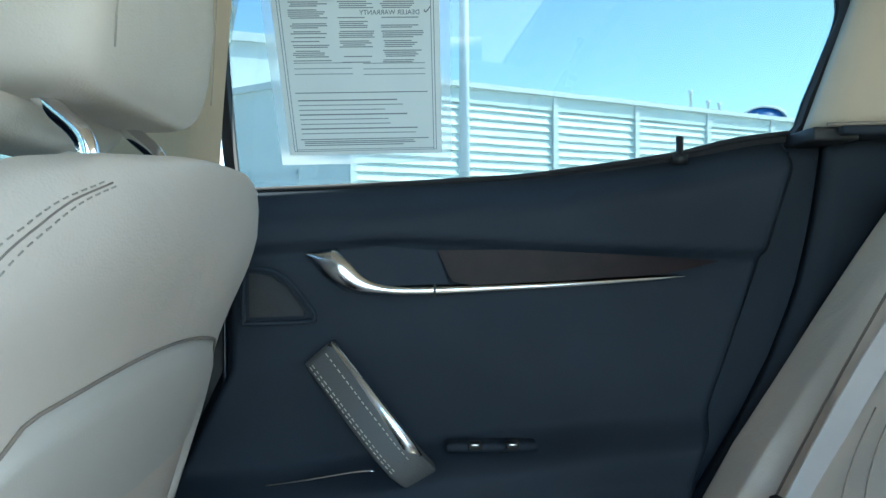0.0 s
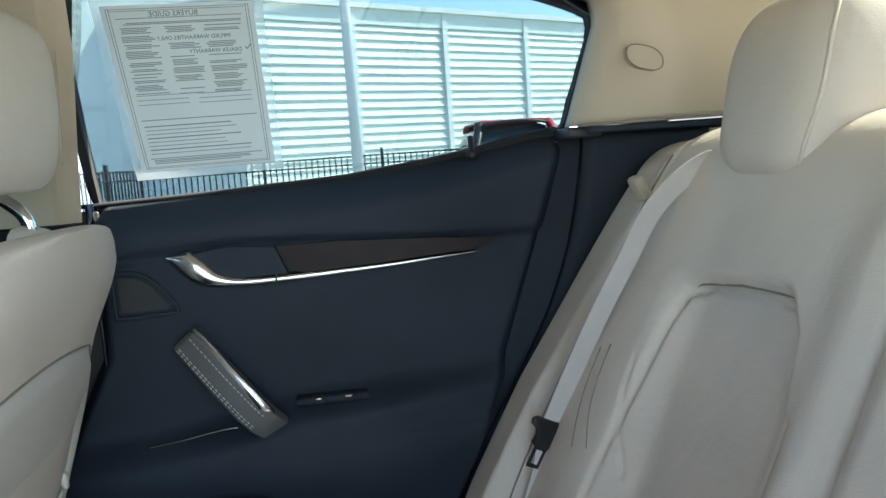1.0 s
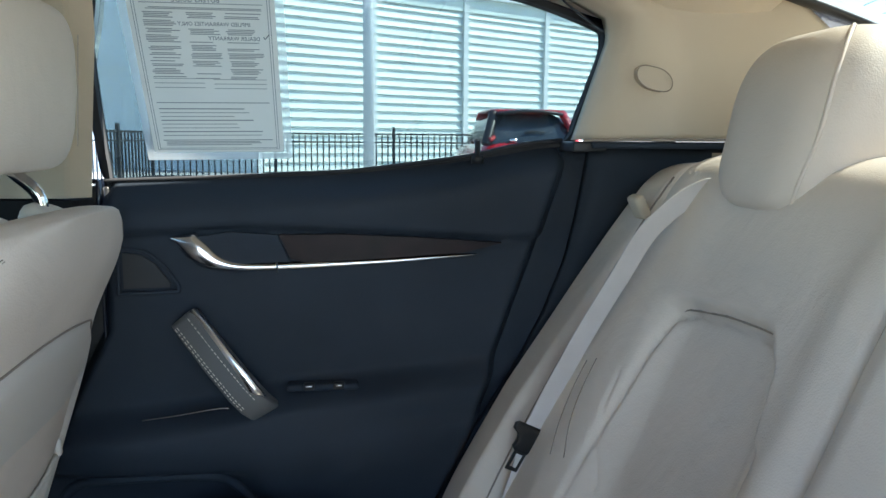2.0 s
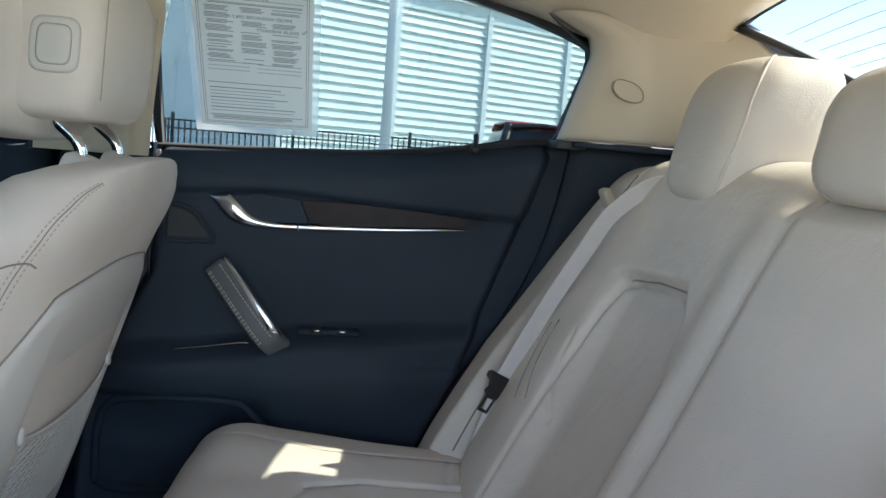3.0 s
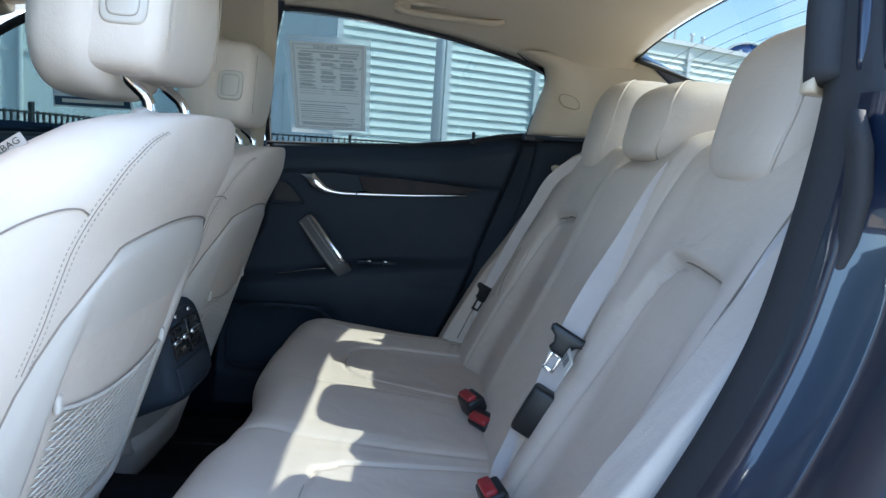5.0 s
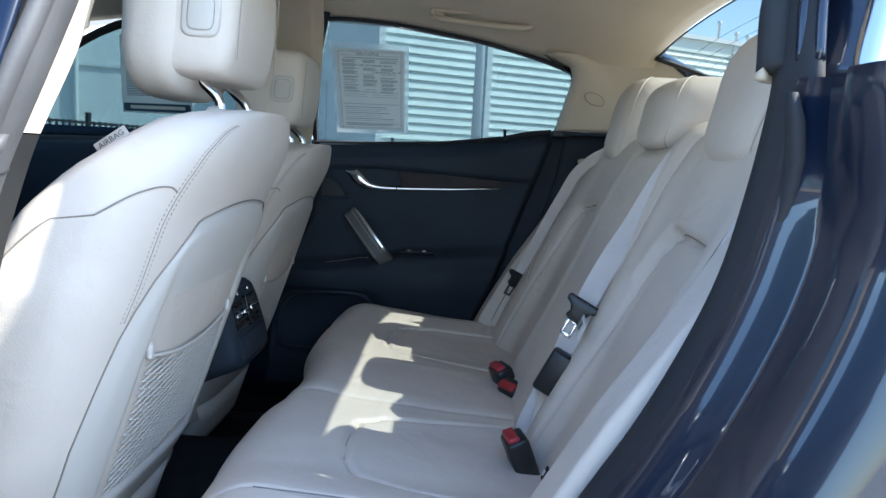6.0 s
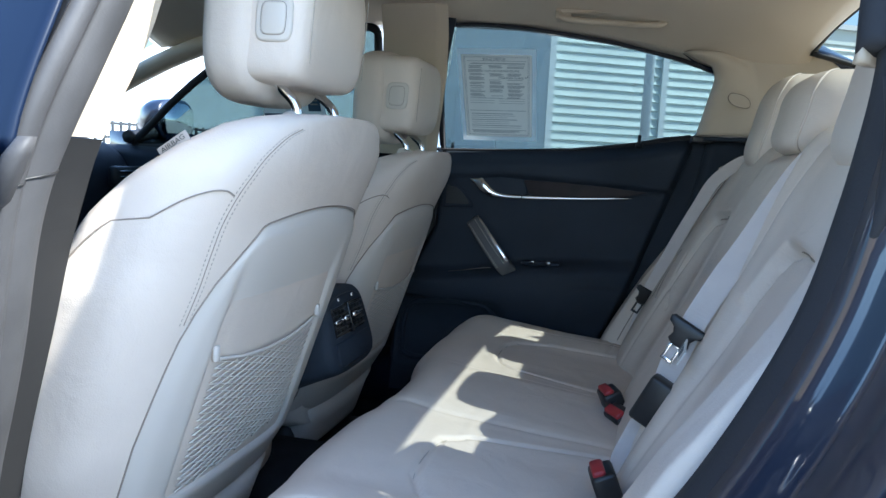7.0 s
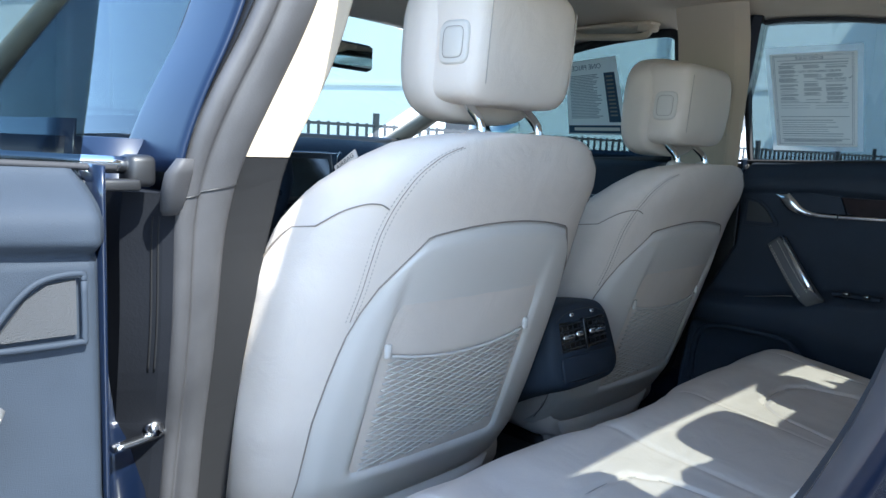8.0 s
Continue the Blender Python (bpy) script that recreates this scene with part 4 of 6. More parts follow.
def rear_headrest(y0, half, z0, z1, x0, depth, lean):
    """A tall rounded pad that leans with the backrest, with a seam round its face."""
    zc, hh = (z0 + z1) / 2, (z1 - z0) / 2

    def station(phi):
        k, g = spow(math.sin(phi), 2 / 3.3), abs(math.cos(phi)) ** (2 / 3.3)
        g = max(g, 0.03)
        z = zc + k * hh
        low = smoothstep(0.1, -1.0, k)
        w = half * g ** 0.8 * (1 - 0.10 * low)
        x = x0 + lean * (z - zc) + depth / 2 - 0.012 * low + 0.010 * max(k, 0) ** 2
        return x, z, w, depth / 2 * g ** 0.8
    rings = []
    for phi in span(-math.pi / 2, math.pi / 2, 37):
        x, z, w, d = station(phi)
        rings.append(oval((x, y0, z), (0, 1, 0), (1, 0, 0), w, d, 3.6, 60))
    hr = part("headrest", loft(rings), LEATHER, bench, "cream leather rear headrest")
    for s in (-1, 1):
        line = []
        for phi in span(-1.2, 1.32, 27):
            x, z, w, d = station(phi)
            q = -0.78
            p = (1 - abs(q) ** 3.6) ** (1 / 3.6)
            line.append((x + d * q, y0 + s * (w * p + 0.0004), z))
        part("piping", tube(line, 0.0022, 6, 2), LEATHER, hr)
        # dark line that draws in the shade beside the piping
        part("piping_shade", tube([(x + 0.0028, y, z) for x, y, z in line], 0.0013, 5, 2), SEAM, hr)
    return hr


rear_headrest(0.350, 0.100, 0.912, 1.108, 0.962, 0.150, 0.15)
rear_headrest(-0.012, 0.118, 0.934, 1.070, 0.952, 0.160, 0.10)
rear_headrest(-0.412, 0.114, 0.908, 1.102, 0.961, 0.150, 0.15)

# ---- front seats ----


def front_seat(y0, dx, dz, label):
    seat = thing("front_seat", label, "car seat", "front seats", at=(dx, y0, 0.2))

    def rear_line(z):
        return 0.226 + 0.33 * (z - 0.632) + 0.012 * smoothstep(0.80, 0.90, z) - 0.10 * max(z - 0.90, 0) + dx - 0.25 * max(0.42 - z, 0)

    table = [(0.34, 0.255, 0.078), (0.40, 0.275, 0.086), (0.50, 0.290, 0.092), (0.62, 0.290, 0.090), (0.74, 0.286, 0.088), (0.82, 0.272, 0.082),
             (0.87, 0.256, 0.076), (0.905, 0.228, 0.066), (0.930, 0.190, 0.054), (0.944, 0.148, 0.038), (0.950, 0.08, 0.020)]
    tw, td = [(z, w) for z, w, d in table], [(z, d) for z, w, d in table]

    def surface(z, th, swell=0.0):
        w, d = curve_at(tw, z), curve_at(td, z)
        p, q = spow(math.cos(th), 2 / 3.4), spow(math.sin(th), 2 / 2.6)
        yy = w * p * (1 - 0.12 * q)
        if yy * y0 > 0:
            yy *= 1.10
        x = rear_line(z) - d + (d + swell) * q
        if q < 0:
            x -= 0.035 * smoothstep(0.6, 1.0, abs(p)) * smoothstep(0.95, 0.8, z)
        return Vector((x, y0 + yy, z))

    zs = span(0.34, 0.915, 44) + [0.923, 0.930, 0.936, 0.941, 0.946, 0.949, 0.950]
    part("backrest", loft([[surface(z, 2 * math.pi * k / 72) for k in range(72)] for z in zs]), LEATHER, seat, "cream leather backrest")

    def on_back(yy, z, out=0.0):
        """A point of the rear face at a sideways offset."""
        w, d = curve_at(tw, z), curve_at(td, z)
        q = 0.8
        for _ in range(6):
            p = min(abs(yy) / (w * (1 - 0.12 * q)), 0.999)
            c = min(p / (1.10 if yy * y0 > 0 else 1.0), 0.999) ** (3.4 / 2)
            q = (1 - min(c * c, 1.0)) ** (1 / 2.6)
        return Vector((rear_line(z) - d + d * q + out, y0 + yy, z))

    net_off = math.copysign(0.026, y0)      # the pocket sits towards the door

    # hard back shell, proud of the leather, with the map net let into it
    def shell_half(z):
        return curve_at([(0.35, 0.256), (0.53, 0.262), (0.62, 0.254), (0.685, 0.243), (0.722, 0.226), (0.76, 0.206), (0.79, 0.19)], z)

    def shell_top(yy):
        return 0.822 - 0.006 * (yy / 0.1) ** 2 - 0.10 * smoothstep(0.15, 0.215, abs(yy)) ** 2

    def shell(u, v):
        yy0 = -1 + 2 * u
        z = 0.352 + v * (shell_top(yy0 * 0.196) - 0.352)
        yy = yy0 * shell_half(z)
        e = min(1 - abs(yy0), 1.0) * 0.196
        out = 0.006 * smoothstep(0.0, 0.02, e) * smoothstep(0, 0.03, v) * smoothstep(1.0, 0.955, v)
        pocket = smoothstep(0.168, 0.148, abs(yy - net_off)) * smoothstep(0.425, 0.448, z) * smoothstep(0.80, 0.60, z)
        return on_back(yy, z, out - 0.014 * pocket)
    part("back_shell", sheet(shell, span(0, 1, 70), span(0, 1, 70), off=(-0.006, 0, 0)), SEAT_SHELL, seat, "cream moulded seat back shell")
    edge = [(-1 + 2 * u) for u in span(0, 1, 40)]
    rim = [on_back(e * 0.999 * shell_half(shell_top(e * 0.196)), shell_top(e * 0.196) + 0.001, 0.0012) for e in edge]
    left = [on_back(-shell_half(z), z, 0.001) for z in span(0.37, shell_top(0.196), 12)]
    right = [on_back(shell_half(z), z, 0.001) for z in span(shell_top(0.196), 0.37, 12)]
    part("shell_joint", tube(left + rim + right, 0.0012, 6, 1), SEAM, seat)

    # elastic net pocket: a bound border, crossing cords
    def net_at(yy, z):
        k = smoothstep(0.44, 0.63, z)
        return on_back(yy + net_off, z, 0.003 + 0.004 * k * (1 - (yy / 0.15) ** 2))
    net_bm = bmesh.new()
    top = lambda yy: 0.632 - 0.035 * (1 - (yy / 0.147) ** 2) * 0.45
    low = lambda yy: 0.448 + 0.012 * (yy / 0.147)
    for i in range(-20, 38):
        for s in (-1, 1):
            pts = []
            for k in span(0, 1, 30):
                yy = -0.145 + 0.29 * k
                z = 0.45 + i * 0.0105 + s * 0.042 * (k - 0.5) * 2
                if low(yy) <= z <= top(yy):
                    pts.append(net_at(yy, z) + Vector((s * 0.0004, 0, 0)))
            if len(pts) > 2:
                tube(pts, 0.0013, 4, 1, bm=net_bm)
    part("map_net", net_bm, NET, seat, "stretched cream net pocket")
    backing = sheet(lambda u, v: on_back(net_off - 0.145 + 0.29 * u, 0.45 + v * (top(-0.145 + 0.29 * u) - 0.452), -0.004), span(0, 1, 12), span(0, 1, 10), off=(-0.002, 0, 0))
    part("net_lining", backing, material("taupe_net_lining_%d" % round(y0 * 100), (0.30, 0.27, 0.23), 0.9, vary=0.1), seat)
    bor = [net_at(-0.147 + 0.294 * k, top(-0.147 + 0.294 * k)) for k in span(0, 1, 9)]
    part("net_border", tube(bor, 0.0026, 8, 3), NET, seat)
    for s in (-1, 1):
        part("net_clip", block(net_at(s * 0.152, 0.640), (0.008, 0.012, 0.022), 0.004), SEAT_SHELL, seat)

    # seams of the outer wings
    for s in (-1, 1):
        st = bmesh.new()
        line = smooth_path([(yy, 0, z) for yy, z in ((0.245, 0.69), (0.240, 0.73), (0.237, 0.77), (0.232, 0.82), (0.222, 0.862), (0.205, 0.893), (0.178, 0.915), (0.15, 0.928))], 6)
        for o in (-0.0055, 0.0055):
            dashes([on_back(s * (q.x + o), q.z, 0.0003) for q in line], 0.0030, 0.0026, 0.00055, bm=st)
        part("wing_seam", tube([on_back(s * q.x, q.z, 0.0001) for q in line], 0.0006, 6, 1), SEAM, seat)
        part("stitching", st, PUNCHED, seat, "twin rows of stitches tinted with hole shade")
    for s in (-1, 1):
        line = smooth_path([(th, 0, z) for z, th in ((0.846, 0.79), (0.852, 0.83), (0.850, 0.89), (0.835, 0.96), (0.79, 1.05), (0.735, 1.12), (0.67, 1.18), (0.60, 1.22))], 8)
        wing = [surface(q.z, math.pi * (q.x if s < 0 else 1 - q.x), 0.0) for q in line]
        mid_axis = Vector((rear_line(0.75) - 0.08, y0, 0))
        wing = [p + (Vector((p.x, p.y, 0)) - mid_axis).normalized() * 0.0018 for p in wing]
        part("bolster_seam", tube(wing, 0.0010, 6, 1), SEAM, seat)

    # headrest: front pad and rear side cheeks, on two bright posts
    hx, hz, hh = 0.232 + dx + (0.003 if y0 < 0 else -0.004), 1.072, 0.096
    def pad(cx, hd, w, hz2, hh2, n, lean, turn_in):
        rings = []
        for phi in span(-math.pi / 2, math.pi / 2, 31):
            k, g = spow(math.sin(phi), 2 / n), max(abs(math.cos(phi)) ** (2 / n), 0.03)
            z = hz2 + k * hh2
            rings.append(oval((cx + lean * (z - hz2) - turn_in * max(k, 0) ** 2, y0, z), (0, 1, 0), (1, 0, 0), w * g, hd * g ** 0.7, n, 52))
        return loft(rings)
    hy = y0 + 0.007

    def pad(cx, hd, w, hz2, hh2, n, lean, turn_in, taper=0.0, low=0.0):
        rings = []
        for phi in span(-math.pi / 2, math.pi / 2, 33):
            k, g = spow(math.sin(phi), 2 / n), max(abs(math.cos(phi)) ** (2 / n), 0.03)
            z = hz2 + k * hh2
            back = cx + lean * (z - hz2) - turn_in * max(k, 0) ** 2 - low * max(-k, 0) ** 2
            rings.append(oval((back, hy, z), (0, 1, 0), (1, 0, 0), w * g ** 0.9, hd * g ** 0.7, n, 56, taper))
        return loft(rings)
    head = part("headrest", pad(hx - 0.040, 0.050, 0.136, hz - 0.003, hh + 0.010, 3.2, 0.05, 0.004), LEATHER, seat, "cream leather headrest")
    core_z, core_h = hz + 0.002, hh - 0.010
    core = part("rear_pad", pad(hx + 0.012, 0.060, 0.120, core_z, core_h, 6.5, 0.06, 0.010, 0.05, 0.010), LEATHER, head)

    def core_at(s, th, z, out=0.0):
        """A point of the rear pad: s the side, th the angle round its ring."""
        p, q = math.cos(th) ** (2 / 6.5), spow(math.sin(th), 2 / 6.5)
        return Vector((hx + 0.012 + 0.06 * (z - core_z) + (0.060 + out) * q, hy + s * (0.120 + out) * p * (1 - 0.05 * q), z))
    for s in (-1, 1):
        part("pad_seam", tube([core_at(s, 0.98, z, 0.0008) for z in span(core_z - 0.060, core_z + 0.058, 9)], 0.0007, 5, 2), PUNCHED, core)
    # adjuster button on the side that faces the near door
    bn = Vector((0.10, -0.995, 0.0)).normalized()
    bt, bu = Vector((0.995, 0.10, 0.0)).normalized(), Vector((0.06, 0, 1)).normalized()
    bc = core_at(-1, 0.02, core_z - 0.006) + Vector((-0.004, -0.0005, 0))

    def rounded(w, h, c, count=28):
        return [c + bt * (w * spow(math.cos(a), 0.45)) + bu * (h * spow(math.sin(a), 0.45)) for a in span(0, 2 * math.pi, count + 1)[:-1]]
    plate_rings = [rounded(0.0250 * g, 0.0295 * g, bc + bn * d) for g, d in ((1.0, -0.012), (1.0, 0.0005), (0.94, 0.003), (0.86, 0.0036))]
    part("button_plate", loft(plate_rings), SEAT_SHELL, core)
    part("button", loft([rounded(0.0165 * g, 0.0205 * g, bc + bn * d) for g, d in ((1.0, -0.004), (1.0, 0.0038), (0.92, 0.0046))]), SEAT_SHELL, core, "cream headrest adjuster button")
    ring = rounded(0.0171, 0.0211, bc + bn * 0.0038)
    part("button_joint", tube(ring + ring[:1], 0.0004, 5, 1), SEAM, core)
    for s in (-1, 1):
        py = hy + s * 0.066
        part("headrest_post", tube([(hx - 0.012, py, hz - 0.055), (hx + 0.008, py, hz - 0.083), (hx + 0.030, py, hz - 0.104), (hx + 0.036, py, hz - 0.122), (hx + 0.036, py, hz - 0.16)], 0.0070, 12, 6), POLISHED, seat, "polished chrome post")
        lean_up = Vector((0.35, 0, 1)).normalized()
        side_up = Vector((1, 0, -0.35)).normalized()
        part("post_guide", loft([oval(Vector((hx + 0.040, py, hz - 0.128)) + lean_up * d, (0, 1, 0), side_up, w, w * 0.72, 2.2, 28) for d, w in ((-0.020, 0.031), (-0.004, 0.031), (0.002, 0.029), (0.006, 0.022), (0.007, 0.010))]), SEAT_SHELL, seat, "cream post guide")
    # seat cushion and its base
    rings = []
    for x, z0, z1, w in ((-0.44, 0.36, 0.40, 0.20), (-0.42, 0.33, 0.44, 0.235), (-0.30, 0.32, 0.455, 0.25), (-0.10, 0.31, 0.44, 0.255), (0.06, 0.30, 0.42, 0.25), (0.10, 0.31, 0.40, 0.23)):
        rings.append(oval((x + dx, y0, (z0 + z1) / 2), (0, 1, 0), (0, 0, 1), w, (z1 - z0) / 2, 3.5, 36))
    part("cushion", loft(rings), LEATHER, seat, "cream leather seat cushion")
    part("seat_base", block((-0.16 + dx, y0, 0.255), (0.46, 0.42, 0.12), 0.03), BLACK, seat)
    part("skirt", loft([oval((0.075 + dx - 0.03 * k, y0, 0.35 - 0.10 * k), (0, 1, 0), (1, 0, 0), 0.205 - 0.02 * k, 0.05, 3.5, 30) for k in (0, 0.5, 0.9, 1)]), SEAT_SHELL, seat, "cream seat skirt over the runners")
    for s in (-1, 1):
        part("seat_rail", block((-0.12 + dx, y0 + s * 0.17, 0.19), (0.62, 0.04, 0.035), 0.005), BLACK, seat)
    # cloth tag with its lettering on the outer wing
    seat.location.z += dz
    return seat


near_seat = front_seat(-0.350, 0.0, 0.0, "cream leather driver's seat with net map pocket")
front_seat(0.362, -0.055, -0.034, "cream leather passenger seat with net map pocket")

# ---- rear quarter: trims, weatherstrips, body side ----
JAMB = [(0.60, 0.30), (0.665, 0.43), (0.741, 0.56), (0.79, 0.64), (0.831, 0.721), (0.862, 0.80), (0.880, 0.878), (0.892, 0.95), (0.896, 0.99)]
for sy in (-1, 1):
    def my(p):
        return Vector((p[0], sy * p[1], p[2]))
    # cream corner trim between side glass and rear glass
    def corner(u, v):
        z = 0.992 + v * 0.20
        x0 = curve_at([(0.99, 0.868), (1.08, 0.888), (1.135, 0.900), (1.16, 0.89), (1.2, 0.80)], z)
        x1 = curve_at([(0.99, 1.30), (1.05, 1.27), (1.10, 1.22), (1.15, 1.16), (1.2, 1.10)], z)
        x = x0 + u * (x1 - x0)
        if sy < 0:
            x = x0 + 0.014 + u * (x1 - x0 - 0.014)
        y = 0.672 - 0.36 * (z - 0.992) - 0.10 * smoothstep(0.95, 1.3, x) - 0.012 * math.sin(math.pi * min(u * 3, 1.0))
        y = y + 0.02 * smoothstep(0.05, 0.0, u)
        return my((x, y, z))
    part("corner_trim", sheet(corner, span(0, 1, 30), span(0, 1, 20), off=(0, sy * 0.02, 0)), PILLAR_CREAM, body, "cream moulded rear corner trim")
    if sy > 0:
        part("trim_filler", block((0.884, 0.704, 0.982), (0.052, 0.080, 0.016), 0.003), BLACK, body)
        part("trim_ledge", block((1.005, 0.690, 0.9845), (0.24, 0.075, 0.010), 0.003), NAVY, body)
        part("trim_joint", tube([my((0.872, 0.662, 0.9915)), my((0.95, 0.655, 0.9925)), my((1.08, 0.635, 0.993))], 0.0025, 6, 5), SEAM, body)
    # dark panel beside the backrest
    def quarter(u, v):
        z = 0.30 + v * 0.69
        x0 = curve_at([(z2, x2) for x2, z2 in JAMB], z) + (0.004 if sy > 0 else 0.045)
        return my((x0 + u * (1.12 - x0), (0.672 if sy < 0 else 0.704) + 0.010 * (1 - u) - 0.004 * v, z))
    part("quarter_trim", sheet(quarter, span(0, 1, 10), span(0, 1, 24), off=(0, sy * 0.02, 0)), NAVY, body, "dark navy trim beside the backrest")
    # broad flat weatherstrip round the rear of the opening, then the painted steps out to the body side
    jamb_line = smooth_path([(x, 0, z) for x, z in [(0.545, 0.24)] + JAMB + [(0.899, 1.03), (0.904, 1.08), (0.912, 1.14), (0.914, 1.19)]], 6)
    SEAL = [(0.024, 0.690), (0.008, 0.692), (0.001, 0.702), (0.003, 0.720), (0.010, 0.742), (0.015, 0.754), (0.022, 0.758), (0.030, 0.748), (0.034, 0.712)]
    PROFILE = [(0.008, 0.722), (0.010, 0.752), (0.012, 0.762), (0.036, 0.782), (0.041, 0.786), (0.043, 0.792), (0.040, 0.800), (0.050, 0.835), (0.052, 0.846), (0.056, 0.858), (0.064, 0.872),
               (0.078, 0.887), (0.105, 0.902), (0.16, 0.915), (0.34, 0.925), (0.62, 0.915)]
    shift_out = 0.03 if sy > 0 else 0.0

    def along_jamb(profile, fade):
        out = []
        for i, p in enumerate(jamb_line):
            if fade and p.z > 0.992:
                break
            t = (jamb_line[min(i + 1, len(jamb_line) - 1)] - jamb_line[max(i - 1, 0)]).normalized()
            nx = Vector((t.z, 0, -t.x))
            if nx.x < 0:
                nx = -nx
            tz = smoothstep(0.84, 0.985, p.z)
            ring = []
            for o, yy in profile:
                oo = o * (1 - fade * 0.85 * tz * smoothstep(0.03, 0.05, o) * smoothstep(0.16, 0.10, o))
                q = p + (nx * (1 - smoothstep(0.1, 0.3, o)) + Vector((1, 0, 0)) * smoothstep(0.1, 0.3, o)) * oo
                ring.append(my((q.x, yy + (0 if fade else shift_out) - 0.02 * tz * smoothstep(0.02, 0.15, o) - 0.36 * max(q.z - 0.99, 0), q.z)))
            out.append(ring)
        return out
    if sy < 0:
        part("rear_seal", loft(along_jamb(SEAL, 0)), RUBBER, body, "broad dark rubber door weatherstrip")
    if sy < 0:
        part("painted_jamb", loft(along_jamb(PROFILE, 1), closed=False), PAINT, body, "glossy dark blue stepped door jamb")
    upper = [my((0.899, 0.700 + shift_out, 1.0)), my((0.903, 0.685 + shift_out, 1.06)), my((0.918, 0.655 + shift_out, 1.13)), my((0.90, 0.632 + shift_out, 1.19)), my((0.80, 0.617 + shift_out, 1.23)), my((0.64, 0.610 + shift_out, 1.262)), my((0.41, 0.600 + shift_out, 1.29)), my((0.17, 0.595 + shift_out, 1.30))]
    part("upper_seal", tube(upper, 0.017, 14, 6), RUBBER, body, "dark rubber door weatherstrip")
    part("drip_strip", tube([p + Vector((0.012, sy * 0.030, 0.006)) for p in upper[:4]], 0.006, 10, 6), PAINT, body)
    part("drip_strip", tube([p + Vector((0.020, sy * 0.048, 0.006)) for p in upper[:4]], 0.005, 10, 6), PAINT, body)
    pad_rings = [oval(my((0.903 - 0.010 * k * k, 0.757, 0.915 + 0.06 * k)), (1, 0, 0), (0, 1, 0), 0.008 * g, 0.013 * g, 2.6, 24)
                 for k, g in ((-1, 0.35), (-0.9, 0.75), (-0.6, 0.95), (0, 1.0), (0.6, 0.85), (1, 0.6))]
    part("seal_end_pad", loft(pad_rings), RUBBER, body, "moulded rubber end pad")
    # upper quarter: pillar outside, bright window strip end
    def sail(u, v):
        z = 0.99 + v * 0.22
        x0 = 0.905 + 0.03 * math.sin(math.pi * min(v * 1.3, 1)) - 0.10 * smoothstep(0.6, 1.0, v)
        x1 = 1.55 - 0.40 * v
        x = x0 + u * (x1 - x0)
        return my((x, 0.725 + 0.17 * smoothstep(0.0, 0.5, u) * (1 - v) - 0.42 * (z - 0.99) + 0.03 * smoothstep(0, 0.1, u), z))
    part("sail_panel", sheet(sail, span(0, 1, 16), span(0, 1, 14), off=(0, -sy * 0.004, 0)), PAINT, body, "dark blue painted rear pillar")
    part("rear_pillar", sheet(lambda u, w: rear_glass(u, sy * 0.527).lerp(sail(1, 1 - u), w) + Vector((0, 0, 0.012 * math.sin(math.pi * w))), span(0, 1, 14), span(0, 1, 7), off=(0, 0, -0.006)), PAINT, body, "dark blue painted rear pillar")
    if sy < 0:
        part("bright_strip", tube([my((0.990, 0.735, 1.15)), my((0.958, 0.772, 1.06)), my((0.938, 0.798, 1.0)), my((0.940, 0.808, 0.982)), my((0.965, 0.818, 0.978)), my((1.05, 0.83, 0.988))], 0.013, 12, 8, flat=0.6), CHROME, body, "bright window strip end")
    # tail of the body side
    part("quarter_panel", sheet(lambda u, v: my((0.70 + u * 1.1, 0.93 - 0.10 * u * u - 0.05 * v * v, 0.35 + v * 0.64)), span(0.35, 1, 8), span(0, 1, 8), off=(0, -sy * 0.004, 0)), PAINT, body, "dark blue painted rear wing")
    # badge plate on the corner trim
    plate = [my((0.957 + 0.026 * spow(math.cos(a), 0.8), 0.672 - 0.36 * (1.077 + 0.017 * math.sin(a) - 0.992) - 0.014 - 0.012, 1.077 - 0.009 * math.cos(a) + 0.0145 * spow(math.sin(a), 0.9))) for a in span(0, 2 * math.pi, 29)[:-1]]
    badge = part("airbag_plate", slab(plate, (0, sy * 0.012, 0)), PILLAR_CREAM, body, "cream oval trim plate with moulded lettering", smooth=False)
    part("plate_joint", tube([p + Vector((0, -sy * 0.0005, 0)) for p in plate + plate[:1]], 0.0007, 5, 2), SEAM, badge)
    for k in (-0.006, 0.0, 0.006):
        part("lettering", block(my((0.957, 0.622, 1.077 + k)), (0.024, 0.0008, 0.0016), 0), PILLAR_CREAM, badge, smooth=False)

